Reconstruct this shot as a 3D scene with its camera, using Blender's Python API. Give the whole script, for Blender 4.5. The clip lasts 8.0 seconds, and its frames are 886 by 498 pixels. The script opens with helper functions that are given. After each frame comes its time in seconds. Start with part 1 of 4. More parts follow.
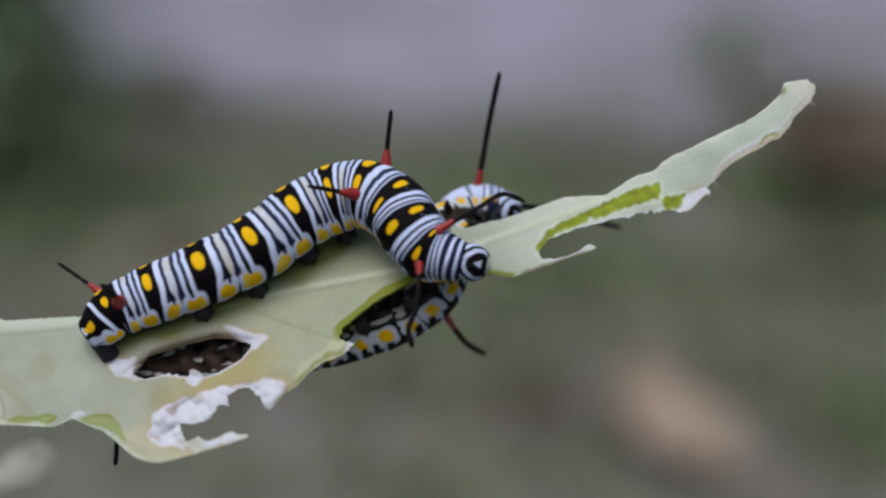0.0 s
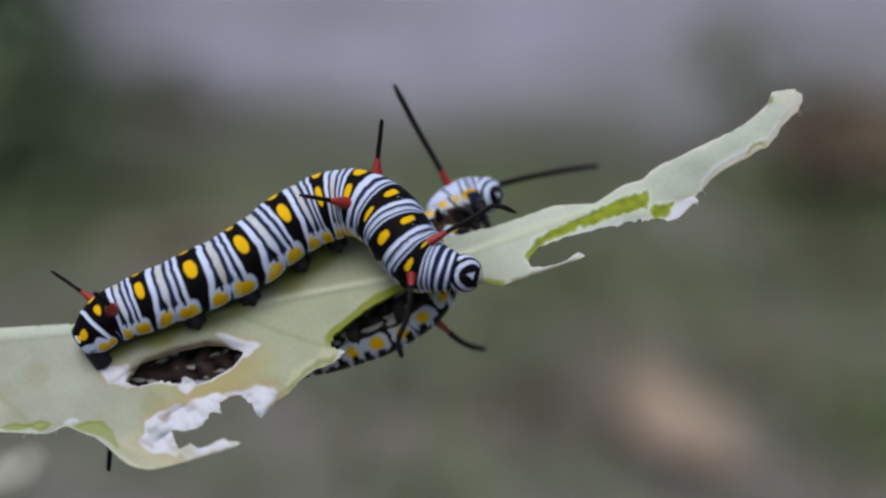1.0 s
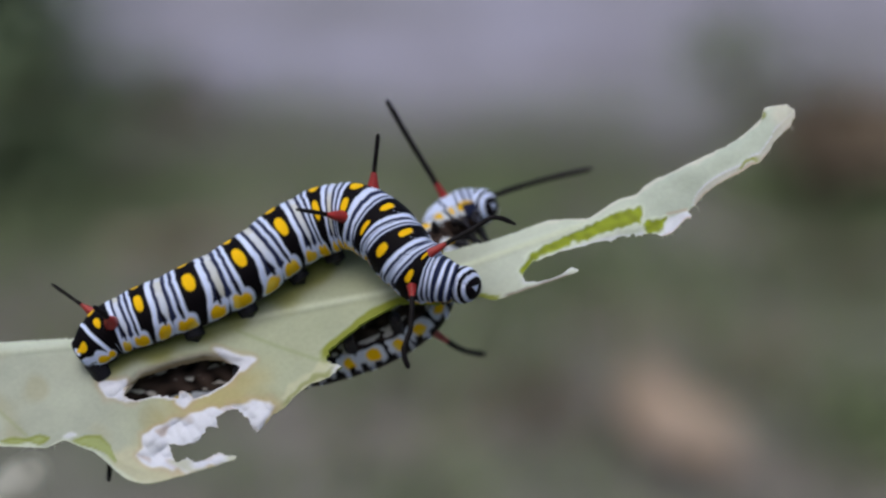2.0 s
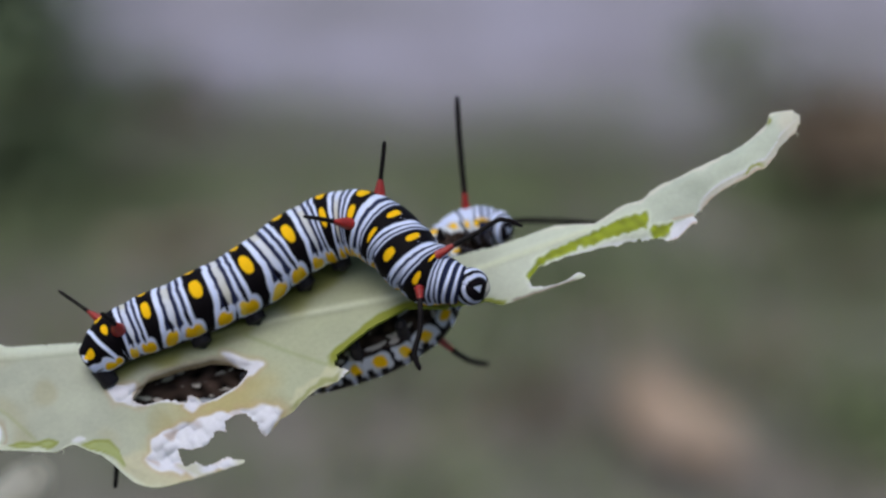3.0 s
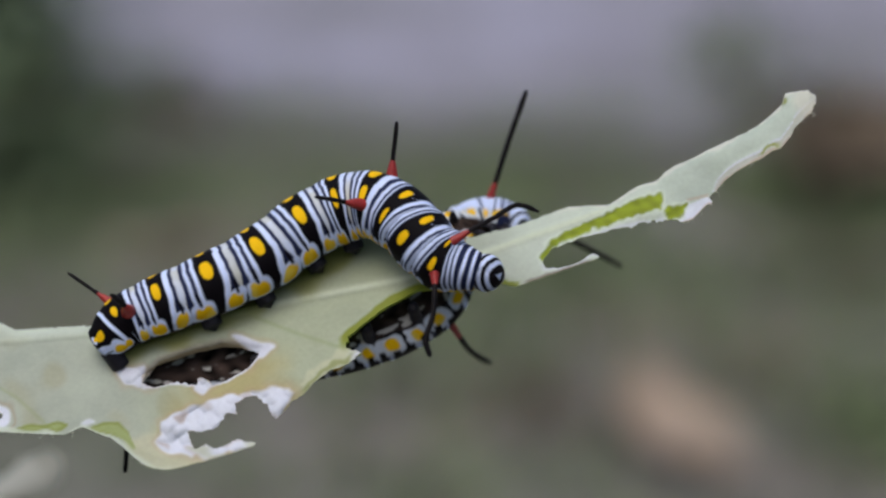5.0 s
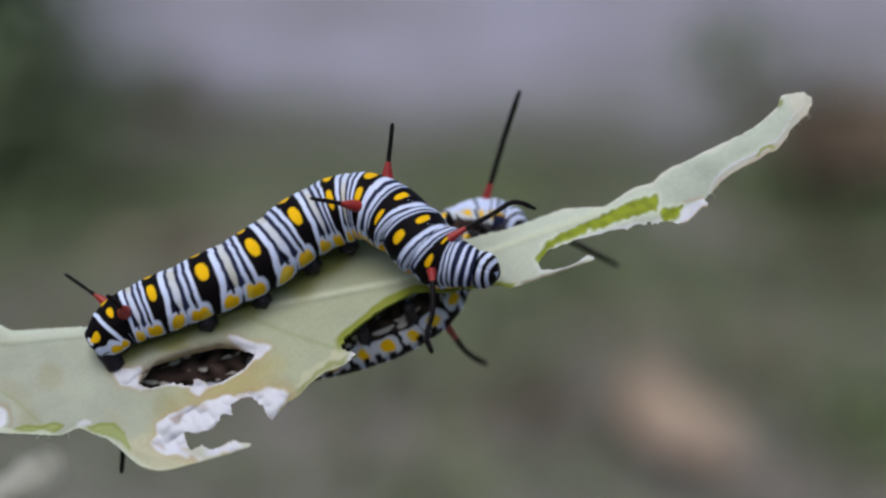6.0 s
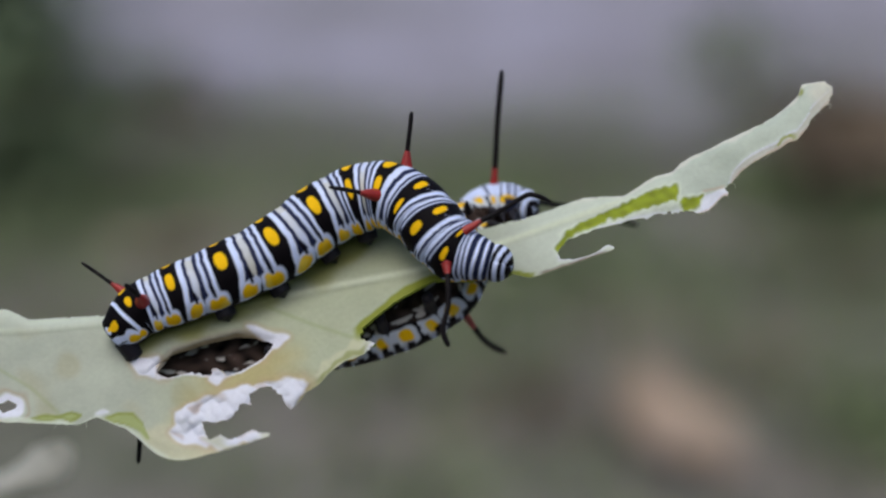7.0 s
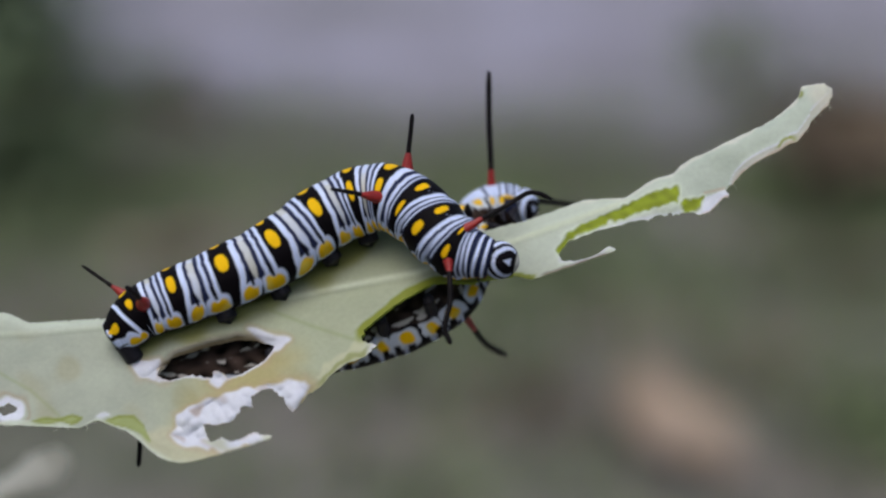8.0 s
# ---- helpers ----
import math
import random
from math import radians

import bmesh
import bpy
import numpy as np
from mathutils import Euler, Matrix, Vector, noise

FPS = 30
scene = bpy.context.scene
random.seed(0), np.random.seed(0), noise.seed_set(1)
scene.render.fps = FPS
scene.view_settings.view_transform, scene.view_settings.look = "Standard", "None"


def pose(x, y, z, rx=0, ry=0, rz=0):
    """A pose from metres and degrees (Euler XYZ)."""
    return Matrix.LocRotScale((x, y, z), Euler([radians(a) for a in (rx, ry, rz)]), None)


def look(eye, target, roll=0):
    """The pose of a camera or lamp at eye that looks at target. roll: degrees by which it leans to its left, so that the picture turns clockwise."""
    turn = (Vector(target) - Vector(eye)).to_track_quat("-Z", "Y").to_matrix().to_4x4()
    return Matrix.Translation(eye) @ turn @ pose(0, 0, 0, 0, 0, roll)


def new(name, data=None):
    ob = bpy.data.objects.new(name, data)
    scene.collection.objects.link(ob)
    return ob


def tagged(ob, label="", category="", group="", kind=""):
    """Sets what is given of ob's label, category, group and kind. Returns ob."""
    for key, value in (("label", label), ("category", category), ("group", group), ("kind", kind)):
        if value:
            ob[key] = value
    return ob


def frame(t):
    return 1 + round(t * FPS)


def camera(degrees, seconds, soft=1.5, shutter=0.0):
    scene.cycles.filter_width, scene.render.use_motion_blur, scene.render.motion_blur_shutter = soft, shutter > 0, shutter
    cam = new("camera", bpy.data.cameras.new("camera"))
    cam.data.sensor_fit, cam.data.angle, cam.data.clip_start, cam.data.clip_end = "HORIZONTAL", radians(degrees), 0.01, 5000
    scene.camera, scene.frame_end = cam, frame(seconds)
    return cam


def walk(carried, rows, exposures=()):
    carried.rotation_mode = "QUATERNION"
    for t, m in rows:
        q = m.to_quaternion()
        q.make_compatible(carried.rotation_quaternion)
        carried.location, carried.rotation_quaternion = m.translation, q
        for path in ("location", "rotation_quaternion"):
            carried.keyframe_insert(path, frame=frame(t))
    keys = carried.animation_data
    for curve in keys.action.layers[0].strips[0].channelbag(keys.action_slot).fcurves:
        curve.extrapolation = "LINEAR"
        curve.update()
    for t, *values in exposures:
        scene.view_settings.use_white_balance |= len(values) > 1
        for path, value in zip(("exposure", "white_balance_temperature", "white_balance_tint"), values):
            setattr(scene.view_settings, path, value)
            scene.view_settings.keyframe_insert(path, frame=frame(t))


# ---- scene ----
# ---- camera: stands still before the swaying leaf ----
EYE = pose(0, -0.14644, 0.53924, 75, 0, 0)
REACH = 151.6                      # mm from the lens to the sharp plane
cam = camera(26.0, 8.0, soft=2.4, shutter=0.0)
cam.data.dof.use_dof = True
cam.data.dof.focus_distance = REACH / 1000
cam.data.dof.aperture_fstop = 13.0
cam.data.dof.aperture_blades = 0
walk(cam, [(0.0, EYE), (8.0, EYE)], exposures=[(0.0, 0.04), (1.5, 0.07), (3.5, 0.13), (4.5, 0.11), (6.5, 0.10), (8.0, 0.06)])

# ---- daylight under a bright overcast sky ----
world = bpy.data.worlds.new("sky")
scene.world = world
world.use_nodes = True
wn = world.node_tree
sky = wn.nodes.new("ShaderNodeTexSky")
sky.sky_type = "NISHITA"
sky.sun_disc = False
sky.sun_elevation = radians(58)
sky.sun_rotation = radians(200)
sky.air_density = 1.0
sky.dust_density = 4.0
sky.ozone_density = 1.6
wn.links.new(sky.outputs[0], wn.nodes["Background"].inputs[0])
wn.nodes["Background"].inputs[1].default_value = 0.130
sun = new("sun", bpy.data.lights.new("sun", "SUN"))
sun.data.energy = 1.2
sun.data.angle = radians(30)
sun.data.color = (1.0, 0.97, 0.93)
sun.matrix_world = look((-0.5, -0.6, 2.6), (0, 0, 0))


# ---- materials ----
def material(name, rough=0.6, spec=0.4):
    m = bpy.data.materials.new(name)
    m.use_nodes = True
    b = m.node_tree.nodes["Principled BSDF"]
    b.inputs["Roughness"].default_value = rough
    b.inputs["Specular IOR Level"].default_value = spec
    return m, m.node_tree.nodes, m.node_tree.links, b


def noise_node(n, l, scale, detail=4.0, rough=0.6):
    tc = n.new("ShaderNodeTexCoord")
    t = n.new("ShaderNodeTexNoise")
    t.inputs["Scale"].default_value = scale
    t.inputs["Detail"].default_value = detail
    t.inputs["Roughness"].default_value = rough
    l.new(tc.outputs["Object"], t.inputs["Vector"])
    return t


def ramp_node(n, l, source, stops):
    r = n.new("ShaderNodeValToRGB")
    while len(r.color_ramp.elements) < len(stops):
        r.color_ramp.elements.new(0.5)
    for e, (at, c) in zip(r.color_ramp.elements, stops):
        e.position, e.color = at, (*c, 1)
    l.new(source, r.inputs[0])
    return r


def bump_node(n, l, b, source, distance, strength=1.0):
    u = n.new("ShaderNodeBump")
    u.inputs["Distance"].default_value = distance
    u.inputs["Strength"].default_value = strength
    l.new(source, u.inputs["Height"])
    l.new(u.outputs[0], b.inputs["Normal"])


def mottled(name, stops, scale, rough=0.7, spec=0.3, bump=0.0, fine=6.0):
    """A surface whose colour wanders through the stops, with a finer relief."""
    m, n, l, b = material(name, rough, spec)
    big = noise_node(n, l, scale)
    small = noise_node(n, l, scale * fine)
    mix = n.new("ShaderNodeMath")
    mix.operation = "MULTIPLY_ADD"
    mix.inputs[1].default_value = 0.45
    l.new(small.outputs[0], mix.inputs[0])
    half = n.new("ShaderNodeMath")
    half.operation = "MULTIPLY"
    half.inputs[1].default_value = 0.55
    l.new(big.outputs[0], half.inputs[0])
    l.new(half.outputs[0], mix.inputs[2])
    r = ramp_node(n, l, mix.outputs[0], stops)
    l.new(r.outputs[0], b.inputs["Base Color"])
    if bump:
        bump_node(n, l, b, small.outputs[0], bump)
    return m


def patched(name, stops, tints, scale, broad, rough, spec, bump):
    """A mottled surface, tinted in broad patches (moss, dirt, dry and damp places)."""
    m = mottled(name, stops, scale, rough, spec, bump, 4.0)
    n, l = m.node_tree.nodes, m.node_tree.links
    b = n["Principled BSDF"]
    own = b.inputs["Base Color"].links[0].from_socket
    t = ramp_node(n, l, noise_node(n, l, broad, 2.0, 0.5).outputs[0], tints)
    x = n.new("ShaderNodeVectorMath")
    x.operation = "MULTIPLY"
    l.new(own, x.inputs[0])
    l.new(t.outputs[0], x.inputs[1])
    l.new(x.outputs[0], b.inputs["Base Color"])
    return m


def washed(m, soil, near, far):
    """Soil that has washed over a surface, thinning out raggedly from near to far along y."""
    n, l = m.node_tree.nodes, m.node_tree.links
    b = n["Principled BSDF"]
    own = b.inputs["Base Color"].links[0].from_socket
    xyz = n.new("ShaderNodeSeparateXYZ")
    l.new(n.new("ShaderNodeTexCoord").outputs["Object"], xyz.inputs[0])
    ragged = n.new("ShaderNodeMath")
    ragged.operation = "MULTIPLY_ADD"
    ragged.inputs[1].default_value = 1.6
    l.new(noise_node(n, l, 2.6, 3.0).outputs[0], ragged.inputs[0])
    l.new(xyz.outputs[1], ragged.inputs[2])
    r = n.new("ShaderNodeMapRange")
    r.interpolation_type = "SMOOTHSTEP"
    r.inputs["From Min"].default_value, r.inputs["From Max"].default_value = near + 0.8, far + 0.8
    r.inputs["To Min"].default_value, r.inputs["To Max"].default_value = 0.95, 0.0
    l.new(ragged.outputs[0], r.inputs["Value"])
    x = n.new("ShaderNodeMix")
    x.data_type = "RGBA"
    x.inputs[7].default_value = (*soil, 1)
    l.new(r.outputs[0], x.inputs[0])
    l.new(own, x.inputs[6])
    l.new(x.outputs[2], b.inputs["Base Color"])


def pigmented(name, attribute, rough, spec, grain, bump, thin=0.0, coat=0.0):
    """Pigment stored on the mesh, broken up by fine grain; thin lets light through."""
    m, n, l, b = material(name, rough, spec)
    a = n.new("ShaderNodeAttribute")
    a.attribute_name = attribute
    fine = noise_node(n, l, grain, 5.0)
    coarse = noise_node(n, l, grain * 0.12, 3.0)
    both = n.new("ShaderNodeMath")
    both.operation = "ADD"
    l.new(fine.outputs[0], both.inputs[0])
    l.new(coarse.outputs[0], both.inputs[1])
    v = n.new("ShaderNodeMapRange")
    v.inputs["From Min"].default_value, v.inputs["From Max"].default_value = 0.6, 1.4
    v.inputs["To Min"].default_value, v.inputs["To Max"].default_value = 0.9, 1.07
    l.new(both.outputs[0], v.inputs["Value"])
    s = n.new("ShaderNodeVectorMath")
    s.operation = "SCALE"
    l.new(a.outputs["Color"], s.inputs[0])
    l.new(v.outputs[0], s.inputs["Scale"])
    l.new(s.outputs[0], b.inputs["Base Color"])
    b.inputs["Coat Weight"].default_value = coat
    bump_node(n, l, b, fine.outputs[0], bump, 0.7)
    if thin:
        t = n.new("ShaderNodeBsdfTranslucent")
        g = n.new("ShaderNodeVectorMath")
        g.operation = "MULTIPLY"
        g.inputs[1].default_value = (1.0, 1.05, 0.72)
        l.new(s.outputs[0], g.inputs[0])
        l.new(g.outputs[0], t.inputs["Color"])
        mix = n.new("ShaderNodeMixShader")
        mix.inputs[0].default_value = thin
        l.new(b.outputs[0], mix.inputs[1])
        l.new(t.outputs[0], mix.inputs[2])
        l.new(mix.outputs[0], n["Material Output"].inputs["Surface"])
    return m


SKIN = pigmented("caterpillar_skin", "pigment", 0.6, 0.055, 9000, 0.00003)
BLADE = pigmented("leaf_skin", "pigment", 0.55, 0.3, 2600, 0.00005, thin=0.34)
HORN_RED = mottled("horn_red", [(0.3, (0.15, 0.010, 0.012)), (0.7, (0.40, 0.028, 0.022))], 1500, 0.4, 0.4, 0.00002)
HORN_BLACK = mottled("horn_black", [(0.3, (0.004, 0.0035, 0.0045)), (0.7, (0.012, 0.010, 0.011))], 2500, 0.55, 0.10, 0.00002)
FOOT = mottled("leg_black", [(0.3, (0.005, 0.005, 0.008)), (0.7, (0.018, 0.017, 0.024))], 2500, 0.45, 0.25, 0.00002)
STEM = mottled("stem_green", [(0.3, (0.22, 0.30, 0.16)), (0.7, (0.36, 0.42, 0.28))], 120, 0.6, 0.3, 0.0002)
SOIL = patched("bare_soil", [(0.40, (0.082, 0.089, 0.068)), (0.50, (0.156, 0.152, 0.138)), (0.58, (0.220, 0.212, 0.206))],
               [(0.38, (0.76, 0.85, 0.70)), (0.46, (1.00, 1.00, 0.97)), (0.54, (1.05, 1.01, 1.03)), (0.64, (1.12, 0.97, 0.94))], 12.0, 3.6, 0.95, 0.1, 0.004)
CONCRETE = patched("grey_concrete", [(0.36, (0.185, 0.185, 0.205)), (0.46, (0.237, 0.232, 0.278)), (0.58, (0.33, 0.33, 0.40))],
                   [(0.36, (0.72, 0.73, 0.68)), (0.46, (0.93, 0.93, 0.92)), (0.56, (1.0, 0.99, 1.02)), (0.66, (1.22, 1.24, 1.33))], 8.0, 2.3, 0.9, 0.2, 0.001)
washed(CONCRETE, (0.165, 0.162, 0.155), 2.15, 3.0)
GRASS = mottled("grass_blades", [(0.36, (0.08, 0.118, 0.056)), (0.64, (0.225, 0.28, 0.148))], 13.0, 0.6, 0.3)
LEAFAGE = mottled("shrub_leaves", [(0.3, (0.062, 0.100, 0.052)), (0.7, (0.165, 0.220, 0.120))], 9.0, 0.5, 0.4)
BARK = mottled("shrub_bark", [(0.3, (0.05, 0.038, 0.028)), (0.7, (0.13, 0.10, 0.075))], 60.0, 0.9, 0.2, 0.002)
PLASTER = mottled("block_wall_plaster", [(0.3, (0.26, 0.26, 0.24)), (0.7, (0.38, 0.37, 0.35))], 2.0, 0.9, 0.2, 0.002, 11.0)
DRY = mottled("dry_leaf", [(0.3, (0.23, 0.18, 0.135)), (0.7, (0.41, 0.325, 0.255))], 25.0, 0.8, 0.2, 0.0006)
LITTER = mottled("brown_litter", [(0.3, (0.064, 0.051, 0.036)), (0.7, (0.160, 0.126, 0.090))], 25.0, 0.9, 0.2, 0.001)


# ---- building helpers; the leaf's own space is in mm: x right, y up, back = away from the eye ----
SHEET = EYE @ Matrix.Translation((0, 0, -REACH / 1000))


def place(x, y, back):
    """A point of the leaf's space, in metres."""
    s = 1 + back / REACH
    return np.array((x * s, y * s, -back)) / 1000


def mesh_object(name, verts, faces, mats, parent=None, at=(0, 0, 0), label="", pigment=None, slots=None, smooth=True):
    me = bpy.data.meshes.new(name)
    me.from_pydata([tuple(v) for v in np.asarray(verts) - np.asarray(at)], [], [tuple(int(i) for i in f) for f in faces])
    for m in mats:
        me.materials.append(m)
    if slots is not None:
        me.polygons.foreach_set("material_index", np.asarray(slots, dtype=np.int32))
    if pigment is not None:
        a = me.color_attributes.new("pigment", "FLOAT_COLOR", "POINT")
        c = np.ones((len(pigment), 4), dtype=np.float32)
        c[:, :3] = pigment
        a.data.foreach_set("color", c.ravel())
    me.polygons.foreach_set("use_smooth", np.full(len(me.polygons), smooth))
    me.update()
    ob = new(name, me)
    if parent is not None:
        ob.parent = parent
    if label:
        ob["label"] = label
    return ob


def waves(seed, count=7):
    """A smooth wandering function of two numbers, about -1 to 1."""
    r = np.random.RandomState(seed)
    a, p, w = r.uniform(0, 6.283, count), r.uniform(0, 6.283, count), r.uniform(0.5, 1.6, count)

    def f(x, y):
        return sum(np.sin(w[i] * (x * np.cos(a[i]) + y * np.sin(a[i])) + p[i]) for i in range(count)) / count ** 0.5 * 0.75
    return f


def step(a, b, x):
    t = np.clip((x - a) / (b - a), 0, 1)
    return t * t * (3 - 2 * t)


def glide(knots, k):
    """Catmull-Rom through rows of knots, at the numbers k."""
    q = np.asarray(knots, dtype=float)
    k = np.clip(np.asarray(k, dtype=float), 0, len(q) - 1)
    i = np.minimum(k.astype(int), len(q) - 2)
    t = (k - i)[:, None]
    p0, p1, p2, p3 = q[np.maximum(i - 1, 0)], q[i], q[i + 1], q[np.minimum(i + 2, len(q) - 1)]
    return 0.5 * (2 * p1 + (p2 - p0) * t + (2 * p0 - 5 * p1 + 4 * p2 - p3) * t ** 2 + (3 * p1 - p0 - 3 * p2 + p3) * t ** 3)


def tube(points, radii, around=12, steps=6):
    """A tapered tube along points (metres), with closed ends: vertices, faces, and how far along each face is."""
    n = (len(points) - 1) * steps + 1
    k = np.linspace(0, len(points) - 1, n)
    c, r = glide(points, k), glide([[v] for v in radii], k)[:, 0]
    tan = np.gradient(c, axis=0)
    tan /= np.linalg.norm(tan, axis=1)[:, None]
    up = np.array((0.31, 0.22, 0.92))
    verts, faces, along = [], [], []
    for i in range(n):
        s = np.cross(tan[i], up)
        s /= np.linalg.norm(s)
        d = np.cross(s, tan[i])
        for j in range(around):
            a = 6.28319 * j / around
            verts.append(c[i] + r[i] * (math.cos(a) * s + math.sin(a) * d))
    for i in range(n - 1):
        for j in range(around):
            a, b = i * around + j, i * around + (j + 1) % around
            faces.append((a, b, b + around, a + around))
            along.append((i + 0.5) / (n - 1))
    for i, sign in ((0, -1), (n - 1, 1)):
        verts.append(c[i] + sign * tan[i] * r[i] * 0.7)
        for j in range(around):
            a, b = i * around + j, i * around + (j + 1) % around
            faces.append((a, b, len(verts) - 1) if sign > 0 else (b, a, len(verts) - 1))
            along.append(0.0 if sign < 0 else 1.0)
    return np.array(verts), faces, along


# ---- ground and distance ----
def ground():
    n, far = 90, 600.0
    g = np.linspace(-1, 1, n)
    g = np.sign(g) * (np.abs(g) * 3 + np.abs(g) ** 7 * (far - 3))
    f = waves(3)
    verts = [(x, y + 2, 0.012 * f(x * 6, y * 6) * (abs(x) < 3 and abs(y) < 3)) for y in g for x in g]
    faces = [(j * n + i, j * n + i + 1, j * n + i + n + 1, j * n + i + n) for j in range(n - 1) for i in range(n - 1)]
    tagged(mesh_object("ground", verts, faces, [SOIL]), "bare grey-brown garden soil with thin grass", "ground", kind="structure")


def pavement():
    b = bmesh.new()
    x = -3.0
    while x < 2.9:
        bmesh.ops.create_cube(b, size=1, matrix=Matrix.Translation((x + 0.6, 4.375, -0.012)) @ Matrix.Diagonal((1.19, 4.15, 0.09, 1)))
        x += 1.2
    bmesh.ops.bevel(b, geom=list(b.edges), offset=0.008, segments=2, affect="EDGES")
    me = bpy.data.meshes.new("pavement")
    b.to_mesh(me)
    b.free()
    me.materials.append(CONCRETE)
    tagged(new("pavement", me), "pale grey concrete path beyond the grass", "pavement", kind="structure")


def sky_block_walls():
    """Plain unseen walls closing the space behind, beside and beyond the view, added to block low skylight."""
    for name, (x, y), (w, d) in (("block_wall_south", (0, -1.7), (6.0, 0.2)), ("block_wall_west", (-2.9, 2.45), (0.2, 8.1)),
                                 ("block_wall_east", (2.9, 2.45), (0.2, 8.1)), ("block_wall_north", (0, 6.6), (6.0, 0.2))):
        b = bmesh.new()
        bmesh.ops.create_cube(b, size=1, matrix=Matrix.Translation((x, y, 0.55)) @ Matrix.Diagonal((w, d, 1.3, 1)))
        bmesh.ops.bevel(b, geom=list(b.edges), offset=0.015, segments=2, affect="EDGES")
        me = bpy.data.meshes.new(name)
        b.to_mesh(me)
        b.free()
        me.materials.append(PLASTER)
        tagged(new(name, me), "plain grey unseen wall added to block low skylight", "wall", kind="structure")


# where the grass grows thick, and where brown litter has gathered: x, y, half-widths (and how thick)
GREEN_PATCHES = [(-0.26, 2.26, 0.15, 0.28), (-0.37, 2.08, 0.1, 0.14), (0.12, 2.2, 0.13, 0.3), (0.18, 1.64, 0.12, 0.24), (0.09, 1.70, 0.06, 0.12), (0.35, 1.31, 0.06, 0.12), (0.44, 2.78, 0.05, 0.35), (-0.47, 1.89, 0.08, 0.2), (0.42, 2.17, 0.07, 0.14), (-0.31, 2.08, 0.08, 0.12), (-0.52, 2.2, 0.08, 0.16), (0.52, 3.2, 0.035, 0.2)]
BROWN_PATCHES = [(-0.38, 2.46, 0.08, 0.16, 0.5), (-0.47, 2.54, 0.07, 0.12, 0.5), (0.41, 1.78, 0.08, 0.16, 0.3), (0.05, 1.34, 0.08, 0.09, 0.22), (0.075, 1.41, 0.04, 0.06, 0.3), (0.27, 1.4, 0.035, 0.07, 0.4), (0.56, 2.38, 0.07, 0.18, 1.0), (-0.42, 2.03, 0.06, 0.09, 0.9)]


def grass():
    r = np.random.RandomState(5)
    f = waves(9)
    verts, faces = [], []
    X, Y = r.normal(0, 0.8, 160000), r.uniform(0.2, 3.7, 160000)
    thick = (0.22 + 0.30 * step(1.75, 2.1, Y)) * step(2.8, 0.9, np.abs(X)) * step(0.2, 0.9, Y)
    tufts = sum(np.exp(-((X - px) / wx) ** 2 - ((Y - py) / wy) ** 2) for px, py, wx, wy in GREEN_PATCHES)
    over = step(2.25, 2.35, Y)
    thick *= 1 - over * (1 - 0.9 * step(3.1, 2.35, Y) * step(-0.3, 0.5, f(X * 4 + 7, Y * 2.2)))
    grown = np.nonzero(r.uniform(0, 1.3, len(X)) < thick * (0.42 + 0.75 * f(X * 9, Y * 7)) + tufts * (0.60 + 0.35 * f(X * 14, Y * 9)))[0][:75000]
    for i in grown:
        x, y = X[i], Y[i]
        h, w, a, lean = r.uniform(0.015, 0.06) * (1 - 0.55 * step(2.0, 2.4, y)), r.uniform(0.0015, 0.004), r.uniform(0, 6.28), r.uniform(0.1, 0.9)
        dx, dy = math.cos(a), math.sin(a)
        base = len(verts)
        for q, ww in ((0, 1), (0.5, 0.8), (1, 0.1)):
            cx, cy, cz = x + dx * lean * h * q * q, y + dy * lean * h * q * q, h * q * (1 - 0.25 * lean * q) - 0.006 + 0.036 * over[i]
            verts += [(cx - dy * w * ww, cy + dx * w * ww, cz), (cx + dy * w * ww, cy - dx * w * ww, cz)]
        faces += [(base, base + 1, base + 3, base + 2), (base + 2, base + 3, base + 5, base + 4)]
    tagged(mesh_object("grass", verts, faces, [GRASS]), "thin short grass growing on the soil", "grass", kind="stuff")


def litter():
    """Small curled flakes of dead leaves, gathered in drifts."""
    r = np.random.RandomState(15)
    verts, faces = [], []
    for px, py, wx, wy, thick in BROWN_PATCHES:
        for _ in range(int(38000 * wx * wy * thick)):
            x, y = px + r.normal(0, wx * 0.7), py + r.normal(0, wy * 0.7)
            a, L = r.uniform(0, 6.283), r.uniform(0.006, 0.016)
            dx, dy = math.cos(a) * L, math.sin(a) * L
            z = (0.036 if y > 2.3 else 0.004) + r.uniform(0, 0.008)
            o = len(verts)
            verts += [(x - dx, y - dy, z), (x + dy * 0.5, y - dx * 0.5, z + L * 0.3), (x + dx, y + dy, z + r.uniform(-0.002, 0.006)), (x - dy * 0.5, y + dx * 0.5, z + L * 0.25), (x, y, z - 0.001)]
            faces += [(o, o + 1, o + 4), (o + 1, o + 2, o + 4), (o + 2, o + 3, o + 4), (o + 3, o, o + 4)]
    tagged(mesh_object("leaf_litter", verts, faces, [LITTER]), "brown crumbled leaf litter on the soil", "leaf litter", kind="stuff")


